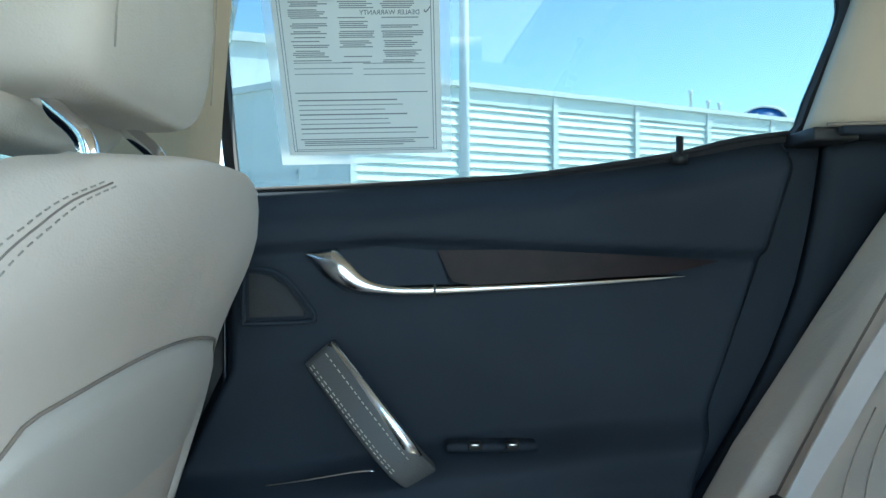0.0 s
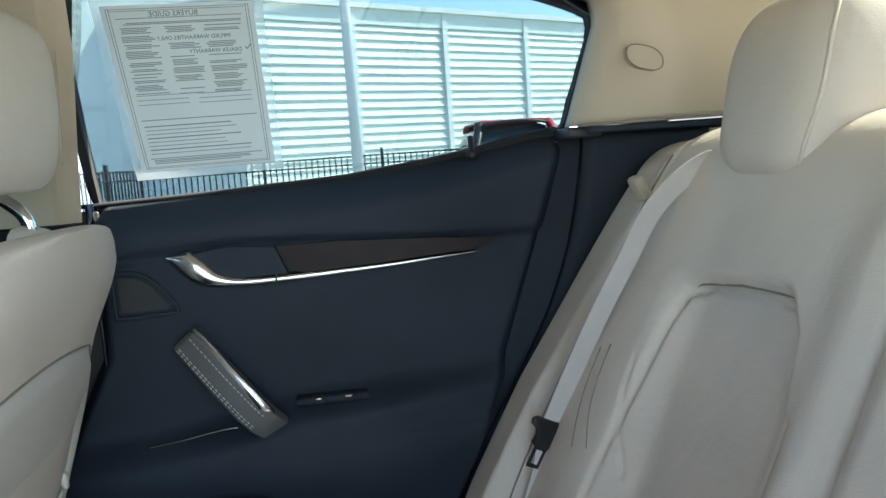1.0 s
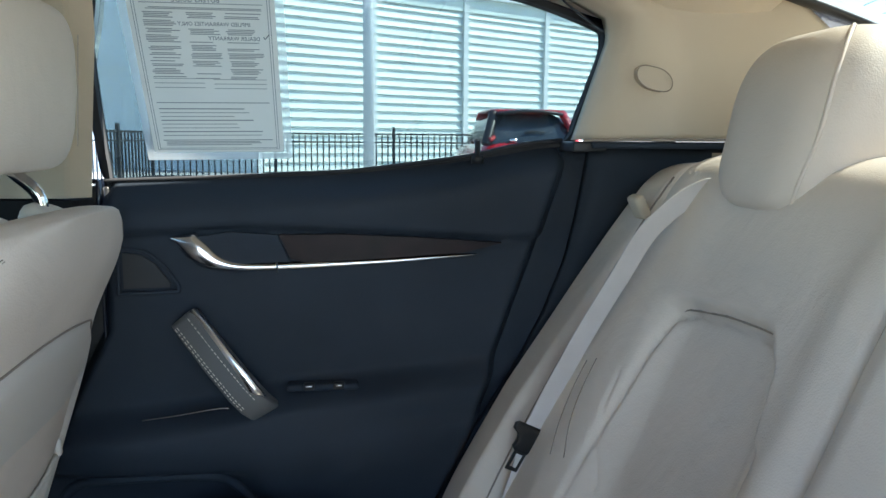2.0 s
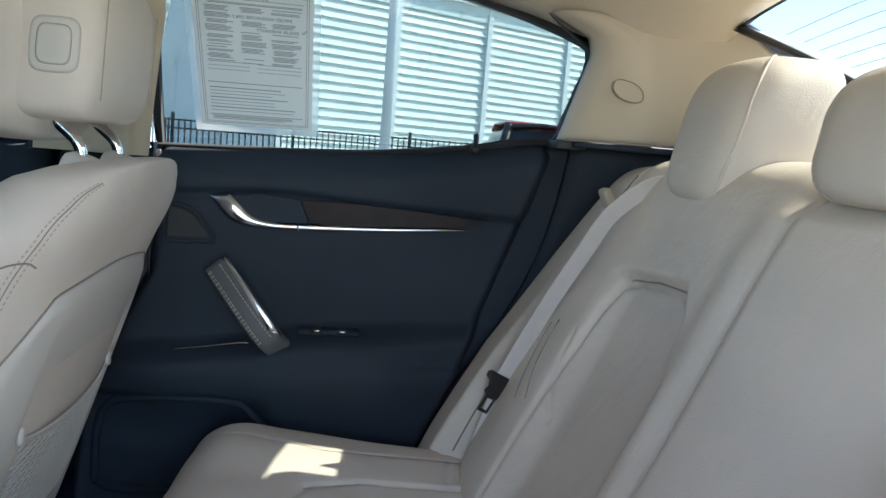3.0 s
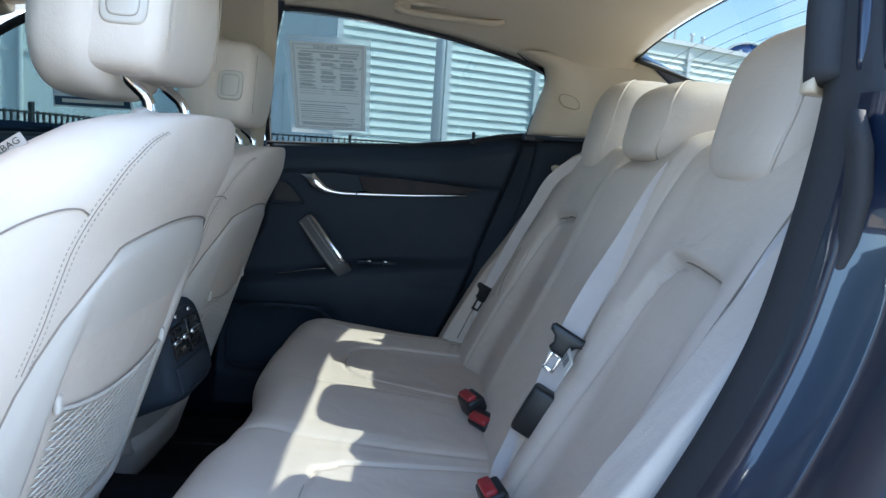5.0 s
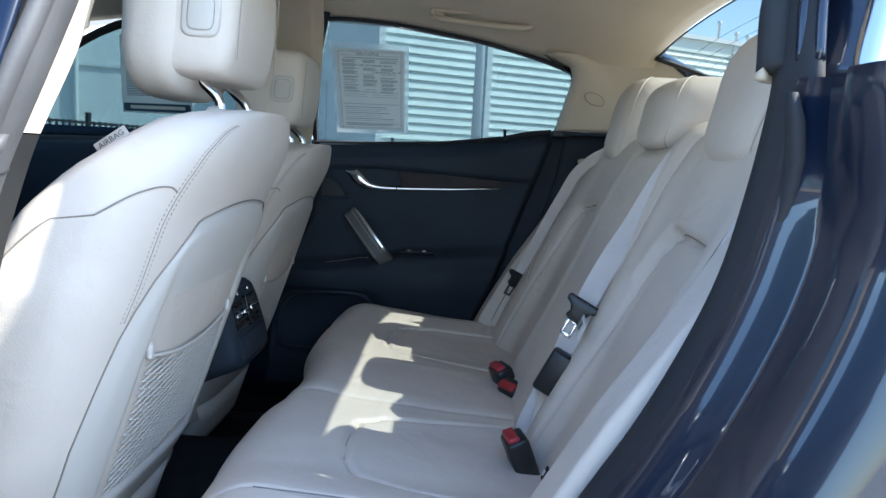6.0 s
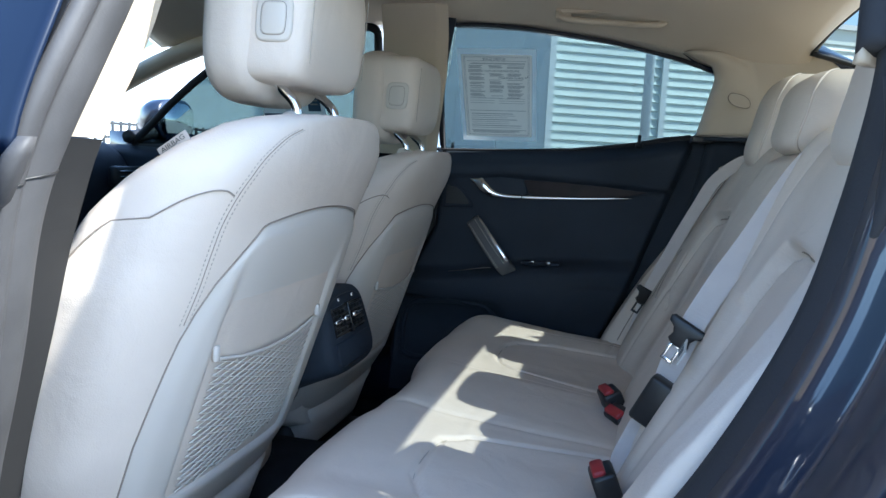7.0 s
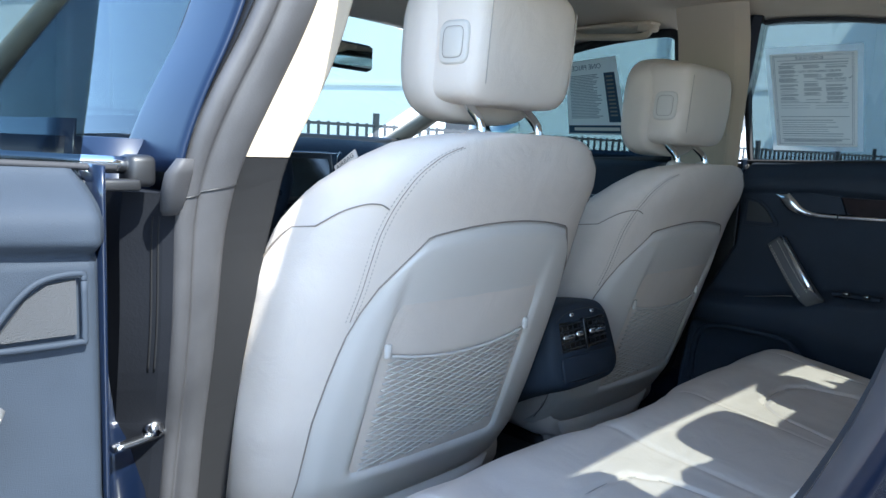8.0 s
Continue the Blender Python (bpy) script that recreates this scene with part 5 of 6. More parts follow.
# folding grab handles on the roof rail, front and rear
for sy in (-1, 1):
    for gx, gz in ((0.0, 0.0), (-0.78, -0.012)):
        ge = 0.06 if sy < 0 else 0.0
        grab = thing("grab_handle", "beige folding grab handle on the headliner", "grab handle", "grab handles", at=(0.62 + gx, sy * (0.55 - ge), 1.25 + gz))
        part("recess", block((0.64 + gx, sy * (0.548 - ge), 1.272 + gz), (0.27, 0.05, 0.012), 0.005), PILLAR_CREAM, grab)
        part("grip", tube([(0.515 + gx, sy * (0.53 - ge), 1.268 + gz), (0.535 + gx, sy * (0.525 - ge), 1.252 + gz), (0.64 + gx, sy * (0.523 - ge), 1.243 + gz), (0.745 + gx, sy * (0.53 - ge), 1.240 + gz), (0.765 + gx, sy * (0.537 - ge), 1.252 + gz)], 0.012, 12, 6, flat=0.7), PILLAR_CREAM, grab, "smooth beige grip")
        for x in (0.525, 0.755):
            part("mount", block((x + gx, sy * (0.545 - ge), 1.262 + gz), (0.040, 0.045, 0.020), 0.006), PILLAR_CREAM, grab)

# ---- seat belts and buckles ----
TONGUE = material("black_tongue_plastic", (0.014, 0.014, 0.015), 0.4, vary=0.1)


def tongue_plate(belt, c, along, wide, scale=1.0, dark=False):
    """Moulded tongue with a slotted metal plate."""
    a = Vector(along).normalized()
    w = Vector(wide)
    w = (w - a * a.dot(w)).normalized()
    n = a.cross(w)
    turn = Matrix((w, a, n)).transposed()
    c = Vector(c)
    body_rings = []
    for k, h, d in ((-0.022, 0.012, 0.003), (-0.016, 0.020, 0.005), (-0.004, 0.017, 0.0055), (0.006, 0.022, 0.006), (0.012, 0.034, 0.006), (0.021, 0.036, 0.005), (0.026, 0.031, 0.003)):
        body_rings.append(oval(c + a * -k * scale, w, n, h * scale, d * scale, 5, 24))
    ob = part("tongue", loft(body_rings), TONGUE, belt, "black moulded belt tongue")
    metal = bmesh.new()
    for o in (-0.009, 0.009):
        block(c + a * 0.036 * scale + w * o * scale, (0.0055 * scale, 0.034 * scale, 0.0025), 0.0006, turn, bm=metal)
    for o in (0.022, 0.052):
        block(c + a * o * scale, (0.0235 * scale, 0.0065 * scale, 0.0025), 0.0006, turn, bm=metal)
    part("latch_plate", metal, TONGUE if dark else CHROME, ob)
    return ob


b1 = thing("seat_belt", "pale grey lap and shoulder belt with black tongue", "seat belt", "rear seat belts", at=(0.9, 0.58, 0.9))
part("webbing", strap([(1.03, 0.475, 0.925), (0.972, 0.478, 0.932), (0.908, 0.483, 0.885), (0.872, 0.500, 0.815), (0.840, 0.520, 0.745), (0.810, 0.536, 0.675), (0.788, 0.546, 0.622), (0.773, 0.550, 0.585), (0.762, 0.555, 0.53), (0.745, 0.58, 0.45)], (0.84, 0.22, -0.42), 0.029), WEBBING, b1, "pale woven webbing", smooth=False)
tongue_plate(b1, (0.770, 0.548, 0.584), (-0.45, 0.02, -0.85), (0.84, 0.22, -0.42), 0.85, dark=True)
part("belt_guide", block((0.936, 0.600, 0.900), (0.016, 0.035, 0.034), 0.005, Matrix.Rotation(radians(-25), 3, "Y")), PILLAR_CREAM, b1, "cream belt guide loop")

b2 = thing("seat_belt", "pale grey middle belt hanging with chrome latch plate", "seat belt", "rear seat belts", at=(0.9, -0.2, 0.9))
part("webbing", strap([(1.03, -0.175, 0.935), (0.992, -0.180, 0.942), (0.952, -0.192, 0.908), (0.890, -0.208, 0.80), (0.860, -0.214, 0.75), (0.833, -0.224, 0.70), (0.814, -0.238, 0.664), (0.798, -0.240, 0.62), (0.785, -0.226, 0.565)], (0.83, -0.25, -0.45), 0.035), WEBBING, b2, "pale woven webbing", smooth=False)
tongue_plate(b2, (0.808, -0.246, 0.664), (-0.46, 0.05, -0.88), (0.83, -0.25, -0.45), 0.82)
part("latch", block((0.784, -0.244, 0.556), (0.060, 0.030, 0.076), 0.006, Matrix.Rotation(radians(-15), 3, "Z") @ Matrix.Rotation(radians(26), 3, "Y")), TONGUE, b2, "black middle buckle")
part("anchor_webbing", strap([(0.778, -0.205, 0.535), (0.758, -0.21, 0.49), (0.742, -0.215, 0.445), (0.75, -0.22, 0.40)], (0.86, 0.05, -0.4), 0.045), WEBBING, b2)
tagbm = block((0.806, -0.288, 0.650), (0.002, 0.045, 0.022), 0.0, Matrix.Rotation(radians(25), 3, "Y") @ Matrix.Rotation(radians(14), 3, "X"))
belt_tag = part("care_label", tagbm, PAPER, b2, "white sewn care label with black bars", smooth=False)
for k in (-0.014, -0.004, 0.003, 0.012):
    part("label_bar", block((0.8045, -0.288 + k, 0.650 + 0.25 * k), (0.0012, 0.005, 0.014), 0, Matrix.Rotation(radians(25), 3, "Y") @ Matrix.Rotation(radians(14), 3, "X")), INK, belt_tag, smooth=False)

b3 = thing("seat_belt", "pale grey shoulder belt beside the door opening", "seat belt", "rear seat belts", at=(0.9, -0.56, 0.9))
part("webbing", strap([(1.03, -0.585, 0.925), (0.985, -0.598, 0.915), (0.938, -0.608, 0.866), (0.902, -0.611, 0.800), (0.860, -0.611, 0.709), (0.806, -0.612, 0.594), (0.766, -0.615, 0.484)], (0.83, -0.2, -0.42), 0.030), WEBBING, b3, "pale woven webbing", smooth=False)
# dark cord that stands in for shade in the gap beside the belt
part("gap_shade", tube([(0.955, -0.628, 0.868), (0.917, -0.632, 0.786), (0.877, -0.632, 0.696), (0.823, -0.634, 0.586), (0.783, -0.637, 0.486)], 0.003, 6, 6), SEAM, b3)


def buckle(c, lean, turnz, tall, label):
    ob = thing("belt_buckle", label, "belt buckle", "belt buckles", at=c)
    turn = Matrix.Rotation(radians(turnz), 3, "Z") @ Matrix.Rotation(radians(lean), 3, "Y")
    up = turn @ Vector((0, 0, 1))
    part("case", block(Vector(c) - up * tall / 2, (0.036, 0.056, tall), 0.006, turn), TONGUE, ob)
    part("release_button", block(Vector(c) + up * 0.001 + turn @ Vector((-0.004, 0, 0)), (0.019, 0.047, 0.011), 0.004, turn), RED, ob, "red release button")
    return ob


buckle((0.706, 0.056, 0.482), -24, 20, 0.080, "black belt buckle with red button lying on cushion")
buckle((0.724, -0.004, 0.462), -38, 32, 0.075, "black belt buckle with red button leaning on another")
buckle((0.708, -0.322, 0.478), -22, 10, 0.090, "upright black belt buckle with red button")
for y0 in (0.515, -0.42):
    iso = thing("anchor_tag", "small grey child seat anchor tag on the backrest", "anchor tag", "anchor tags", at=(0.758, y0, 0.457))
    part("flag", block((0.747, y0, 0.462), (0.003, 0.014, 0.020), 0.001, Matrix.Rotation(radians(25), 3, "Y")), GREY_TRIM, iso)
    part("mark", block((0.7450, y0, 0.464), (0.001, 0.008, 0.008), 0, Matrix.Rotation(radians(25), 3, "Y")), PAPER, iso, smooth=False)

# ---- centre console and dashboard ----
console = thing("centre_console", "black centre console with rear air vents", "console", at=(-0.2, 0, 0.2))
CY = 0.012
FACE_U = Vector((-0.26, 0, 0.966))            # up along the leaning rear face
FACE_N = Vector((0.966, 0, 0.26))
FACE_C = Vector((0.198, CY, 0.562))
rings = []
for x, z0, z1, w in ((-0.75, 0.25, 0.56, 0.12), (-0.30, 0.25, 0.58, 0.12), (-0.12, 0.27, 0.61, 0.116), (-0.02, 0.36, 0.625, 0.112)):
    rings.append(oval((x, CY, (z0 + z1) / 2), (0, 1, 0), (0, 0, 1), w, (z1 - z0) / 2, 5, 48))
for d, w, h, lift in ((-0.115, 0.108, 0.098, -0.002), (-0.060, 0.108, 0.090, 0.0), (-0.020, 0.107, 0.084, 0.0), (-0.006, 0.104, 0.080, 0.0), (0.0, 0.098, 0.075, 0.0)):
    rings.append(oval(FACE_C + FACE_N * d + FACE_U * lift, (0, 1, 0), FACE_U, w, h, 4.2, 48, 0.12))
part("body", loft(rings), NAVY, console, "black leather-grained console end")
face_turn = Matrix((Vector((0, 1, 0)), FACE_U, Vector((0, 1, 0)).cross(FACE_U))).transposed()
GLOSS = material("gloss_black_plastic", (0.008, 0.008, 0.009), 0.15, vary=0.2)


def on_face(y, v, out=0.0):
    return FACE_C + Vector((0, y, 0)) + FACE_U * v + FACE_N * out


# hooded vent well, its slats and vanes, bright tabs and two small wheels above
vent = part("vent_well", block(on_face(0, 0.018, -0.004), (0.156, 0.060, 0.010), 0.004, face_turn), GLOSS, console, "gloss black vent well")
for k, v in enumerate((-0.005, 0.007, 0.029, 0.041)):
    part("vent_slat", block(on_face(0, v, 0.001), (0.150, 0.0028, 0.006), 0.0008, face_turn), BLACK, vent)
for y in span(-0.068, 0.068, 9):
    part("vent_vane", block(on_face(y, 0.018, 0.0), (0.0016, 0.050, 0.004), 0.0004, face_turn), BLACK, vent)
part("vent_divider", block(on_face(0, 0.018, 0.003), (0.010, 0.060, 0.010), 0.002, face_turn), GLOSS, vent)
for y, w in ((-0.054, 0.036), (0.054, 0.036)):
    part("vent_bar", block(on_face(y, 0.018, 0.003), (w, 0.0075, 0.006), 0.002, face_turn), CHROME, vent, "bright vent bar")
for y in (-0.022, 0.022):
    part("vent_tab", block(on_face(y, 0.020, 0.006), (0.022, 0.010, 0.008), 0.003, face_turn), CHROME, vent, "bright vent tab")
for y in (-0.035, 0.035):
    part("vent_wheel", block(on_face(y, 0.058, 0.002), (0.012, 0.007, 0.006), 0.002, face_turn), CHROME, console, "small bright vent wheel")
part("hood_line", tube([on_face(y, 0.066 - 0.020 * (abs(y) / 0.088) ** 3, -0.001) for y in span(-0.084, 0.084, 9)], 0.0016, 6, 3), BLACK, console)
part("lower_flap", block(on_face(0, -0.043, 0.001), (0.170, 0.046, 0.006), 0.005, face_turn), NAVY, console)
part("flap_joint", tube([on_face(y, -0.0685 + 0.010 * (abs(y) / 0.09) ** 4, 0.0012) for y in span(-0.090, 0.090, 9)], 0.0014, 6, 3), BLACK, console)

dash = thing("dashboard", "dark navy dashboard with centre screen and vents", "dashboard", at=(-1.0, 0, 0.7))
DASH = [(-0.80, 0.52), (-0.785, 0.62), (-0.775, 0.74), (-0.775, 0.82), (-0.80, 0.875), (-0.86, 0.915), (-0.98, 0.935), (-1.15, 0.93), (-1.40, 0.905)]


def dash_face(y, i):
    x, z = DASH_PATH[i].x, DASH_PATH[i].z
    hood = math.exp(-((y + 0.36) / 0.17) ** 4) * smoothstep(0.82, 0.92, z)
    return x + 0.05 * hood - 0.05 * (y / 0.7) ** 2, y, z + 0.035 * hood - 0.02 * (y / 0.7) ** 4


DASH_PATH = smooth_path([(x, 0, z) for x, z in DASH], 5)
part("body", sheet(dash_face, span(-0.70, 0.70, 61), list(range(len(DASH_PATH))), off=(-0.03, 0, -0.02)), NAVY, dash)
screen = part("screen", block((-0.755, 0.0, 0.825), (0.03, 0.23, 0.145), 0.012, Matrix.Rotation(radians(-10), 3, "Y")), BLACK, dash, "black glossy centre screen")
part("screen_bezel", tube([(-0.738 + 0.17 * (z - 0.825), y, z) for y, z in ((-0.108, 0.757), (0.108, 0.757), (0.112, 0.763), (0.112, 0.887), (0.106, 0.893), (-0.106, 0.893), (-0.112, 0.887), (-0.112, 0.763), (-0.108, 0.757))], 0.0025, 6, 3), CHROME, dash)
part("display", block((-0.7385, 0.0, 0.825), (0.002, 0.19, 0.105), 0, Matrix.Rotation(radians(-10), 3, "Y")), material("dark_display_glass", (0.02, 0.03, 0.035), 0.08, vary=0.3, vary_scale=12), dash, smooth=False)
for y0 in (-0.62, 0.0, 0.62):
    zc = 0.70 if y0 == 0.0 else 0.80
    part("vent_surround", block((-0.77, y0, zc), (0.03, 0.15 if y0 else 0.22, 0.06), 0.01), BLACK, dash)
    for k in (-0.016, 0.0, 0.016):
        part("vent_slat", block((-0.752, y0, zc + k), (0.012, 0.12 if y0 else 0.19, 0.003), 0.001), CHROME, dash)
wheel = thing("steering_wheel", "black leather steering wheel with three spokes", "steering wheel", at=(-0.55, -0.36, 0.78))
lean = Matrix.Rotation(radians(-68), 3, "Y")
part("rim", tube([Vector((-0.56, -0.36, 0.80)) + lean @ Vector((0.185 * math.cos(a), 0.185 * math.sin(a), 0)) for a in span(0, 2 * math.pi, 25)], 0.015, 10, 3), NAVY, wheel)
part("hub", block((-0.585, -0.36, 0.79), (0.06, 0.15, 0.12), 0.03), BLACK, wheel)
for a in (0, 180, 90):
    d = lean @ Vector((0.185 * math.sin(radians(a)), 0.185 * math.cos(radians(a)), 0))
    part("spoke", tube([Vector((-0.58, -0.36, 0.79)) + d * 0.3, Vector((-0.565, -0.36, 0.80)) + d * 0.97], 0.014, 8, 2, flat=0.6), CHROME, wheel)
mirror = thing("rear_view_mirror", "black-framed interior mirror under the windscreen top", "mirror", at=(-0.62, 0.02, 1.16))
part("housing", block((-0.625, 0.025, 1.155), (0.03, 0.25, 0.072), 0.014, Matrix.Rotation(radians(8), 3, "Z")), BLACK, mirror)
part("mirror_glass", block((-0.6085, 0.026, 1.155), (0.002, 0.232, 0.056), 0.0, Matrix.Rotation(radians(8), 3, "Z")), material("mirror_silver", (0.85, 0.86, 0.85), 0.02, metal=1.0, vary=0.01), mirror, "mirror glass", smooth=False)
part("stem", tube([(-0.64, 0.02, 1.17), (-0.68, 0.01, 1.20), (-0.72, 0, 1.235)], 0.012, 8, 4), BLACK, mirror)
wing_mirror = thing("wing_mirror", "dark blue exterior mirror beside the front door", "mirror", at=(-0.82, 0.85, 0.95))
part("housing", loft([oval((-0.86 + d, 0.955, 0.985), (0, 1, 0), (0, 0, 1), w, h, 3, 30) for d, w, h in ((-0.09, 0.03, 0.02), (-0.07, 0.075, 0.05), (-0.02, 0.105, 0.070), (0.03, 0.108, 0.072), (0.035, 0.100, 0.065))]), PAINT, wing_mirror)
part("mirror_glass", loft([oval((-0.824 + d, 0.955, 0.985), (0, 1, 0), (0, 0, 1), 0.094, 0.059, 3, 30) for d in (0.0, 0.002)]), bpy.data.materials["mirror_silver"], wing_mirror, "mirror glass")
part("foot", tube([(-0.85, 0.88, 0.945), (-0.86, 0.80, 0.925), (-0.86, 0.74, 0.92)], 0.022, 8, 4), BLACK, wing_mirror)

# ---- front doors ----
FRONT_LINE = [(-0.02, 0.922), (-0.30, 0.905), (-0.70, 0.893), (-0.86, 0.892), (-0.80, 0.945), (-0.66, 1.05), (-0.50, 1.15), (-0.36, 1.215), (-0.22, 1.24), (-0.06, 1.252), (0.0, 1.245), (0.005, 1.20), (-0.005, 1.05)]
for sy in (-1, 1):
    def fy(p):
        return Vector((p[0], sy * p[1], p[2]))
    fd = thing("front_door", "closed front door with dark trim and side glass", "car door", "front doors", at=(-0.4, sy * 0.8, 0.25))
    def fface(u, v):
        x = -1.02 + u * 1.03
        z = 0.24 + v * (0.925 - 0.03 * smoothstep(0.0, -0.8, x) - 0.24)
        arm = smoothstep(0.64, 0.60, z) * smoothstep(0.44, 0.54, z)
        return fy((x, 0.715 - 0.05 * arm + 0.05 * smoothstep(0.955, 1.0, v), z))
    part("inner_panel", sheet(fface, span(0, 1, 30), span(0, 1, 50), off=(0, sy * 0.03, 0)), NAVY, fd, "dark navy leather-covered door panel")
    part("outer_skin", sheet(lambda u, v: fy((-1.05 + u * 1.15, 0.80 + 0.11 * math.sin(math.pi * (0.24 + v * 0.70) / 1.35) ** 0.6, 0.24 + v * 0.70)), span(0, 1, 14), span(0, 1, 14), off=(0, -sy * 0.004, 0)), PAINT, fd, "dark blue painted outer skin")
    loopf = [(p.x, p.z) for p in smooth_path([(x, 0, z) for x, z in FRONT_LINE + FRONT_LINE[:1]], 3)[:-1]]
    part("window_pane", slab(ring_on_glass(loopf, sy, 0.004), (0, sy * 0.004, 0)), CLEAR, fd, "clear side glass", smooth=False)
    part("window_seal", tube([fy((x, glass_y(z) - 0.004, z)) for x, z in loopf + loopf[:1]], 0.012, 8, 1), RUBBER, fd)
    part("release_blade", tube([fy(p) for p in ((-0.42, 0.70, 0.845), (-0.38, 0.69, 0.815), (-0.30, 0.69, 0.805), (-0.05, 0.70, 0.812))], 0.008, 8, 6, taper=lambda k: 1.2 - k), CHROME, fd, "satin silver blade")

# ---- seams on the bench ----


def on_bench(y, z, lift=0.0016):
    """A point of the backrest's leather at a height."""
    i = min(range(len(BACK_PATH) - 24), key=lambda k: abs(BACK_PATH[k].z - z))
    x, yy, zz = bench_back(y, i)
    j = min(i + 1, len(BACK_PATH) - 1)
    x2, y2, z2 = bench_back(y, j)
    f = (z - BACK_PATH[i].z) / (BACK_PATH[j].z - BACK_PATH[i].z + 1e-9)
    return Vector((x + f * (x2 - x) - lift, y, zz + f * (z2 - zz) + lift * 0.4))


def on_cushion(x, y, lift=0.0016):
    i = min(range(50, len(CUSH_PATH)), key=lambda k: abs(CUSH_PATH[k].x - x))
    px, py, pz = bench_cushion(y, i)
    return Vector((px, y, pz + lift))


for s in (-1, 1):
    def panel_y(a):
        y = s * a
        for _ in range(12):
            y = s * a - panel_shift(y)
        return y
    arc = PANEL_EDGE[1:-1]
    arc_line = smooth_path([(a, 0, z) for a, z in arc[1:8]], 6)[15:-8]
    part("panel_seam", tube([on_bench(panel_y(q.x), q.z, 0.0009) for q in arc_line], 0.0014, 6, 1, taper=lambda k: min(1.0, 0.2 + 5 * k, 0.2 + 6 * (1 - k))), SEAM, bench)
    part("middle_seam", tube([on_bench(panel_y(0.142 + 0.012 * smoothstep(0.5, 0.95, z)), z) for z in span(0.45, 0.93, 14)], 0.0016, 6, 2), SEAM, bench)
    part("wing_seam", tube([on_bench(s * 0.59, z) for z in span(0.44, 0.94, 14)], 0.0013, 6, 2), SEAM, bench)
    if s > 0:
        part("dart_seam", tube([on_bench(s * a, z, 0.0004) for a, z in ((0.455, 0.585), (0.478, 0.62), (0.490, 0.66), (0.493, 0.70))], 0.0008, 5, 4), SEAM, bench)
        part("dart_seam", tube([on_bench(s * a, z, 0.0004) for a, z in ((0.485, 0.575), (0.505, 0.61), (0.515, 0.65), (0.517, 0.69))], 0.0008, 5, 4), SEAM, bench)
    part("cushion_seam", tube([on_cushion(x, s * a) for x, a in U_SEAM[1:-1]], 0.0009, 6, 4), PUNCHED, bench)
    part("edge_seam", tube([on_cushion(x, s * a) for x, a in ((0.37, 0.563), (0.50, 0.55), (0.68, 0.565), (0.76, 0.57))], 0.0010, 6, 4), SEAM, bench)

# ---- airbag tag on the driver's seat ----


def lettering(text, size, mirror_x=False):
    """Flat letters of the built-in font as a mesh, centred."""
    cu = bpy.data.curves.new("letters", "FONT")
    cu.body, cu.size, cu.align_x, cu.align_y = text, size, "CENTER", "CENTER"
    cu.resolution_u = 2
    ob = bpy.data.objects.new("letters", cu)
    me = bpy.data.meshes.new_from_object(ob)
    bm = bmesh.new()
    bm.from_mesh(me)
    bpy.data.objects.remove(ob)
    bpy.data.curves.remove(cu)
    bpy.data.meshes.remove(me)
    if mirror_x:
        for v in bm.verts:
            v.co.x = -v.co.x
    return bm


tag_c = Vector((0.209, -0.600, 0.902))
tag_n = Vector((0.12, -0.95, 0.22)).normalized()
tag_x = Vector((0.77, 0.0, 0.64))
tag_x = (tag_x - tag_n * tag_x.dot(tag_n)).normalized()   # along the lettering
tag_y = tag_n.cross(tag_x)
tag_m = Matrix((tag_x, tag_y, tag_n)).transposed()
tag = part("airbag_tag", block(tag_c, (0.040, 0.013, 0.003), 0.001, tag_m), material("grey_beige_tag_cloth", (0.34, 0.31, 0.28), 0.8, vary=0.06), near_seat, "small cream cloth tag lettered AIRBAG")
bm = lettering("AIRBAG", 0.0092)
bmesh.ops.transform(bm, matrix=Matrix.Translation(tag_c + tag_n * 0.0022) @ tag_m.to_4x4(), verts=bm.verts[:])
part("lettering", bm, BLACK, tag, smooth=False)

# ---- papers on the side windows ----


def paper_material(name, colour, clear=0.0):
    m = bpy.data.materials.new(name)
    m.use_nodes = True
    nt = m.node_tree
    nt.nodes.remove(nt.nodes["Principled BSDF"])
    d, t = nt.nodes.new("ShaderNodeBsdfDiffuse"), nt.nodes.new("ShaderNodeBsdfTranslucent")
    tc, no, rp = nt.nodes.new("ShaderNodeTexCoord"), nt.nodes.new("ShaderNodeTexNoise"), nt.nodes.new("ShaderNodeValToRGB")
    no.inputs["Scale"].default_value = 18.0
    rp.color_ramp.elements[0].color = (*[c * 0.94 for c in colour], 1)
    rp.color_ramp.elements[1].color = (*colour, 1)
    nt.links.new(tc.outputs["Object"], no.inputs["Vector"])
    nt.links.new(no.outputs[0], rp.inputs[0])
    mix = nt.nodes.new("ShaderNodeMixShader")
    mix.inputs[0].default_value = 0.5
    for q in (d, t):
        nt.links.new(rp.outputs[0], q.inputs[0])
    nt.links.new(d.outputs[0], mix.inputs[1])
    nt.links.new(t.outputs[0], mix.inputs[2])
    veil, see = nt.nodes.new("ShaderNodeMixShader"), nt.nodes.new("ShaderNodeBsdfTransparent")
    veil.inputs[0].default_value = clear
    nt.links.new(mix.outputs[0], veil.inputs[1])
    nt.links.new(see.outputs[0], veil.inputs[2])
    nt.links.new(veil.outputs[0], nt.nodes["Material Output"].inputs[0])
    return m


THIN_PAPER = paper_material("thin_backlit_paper", (0.93, 0.91, 0.84))
THIN_SLEEVE = paper_material("milky_plastic_sleeve", (0.92, 0.95, 0.94), 0.6)


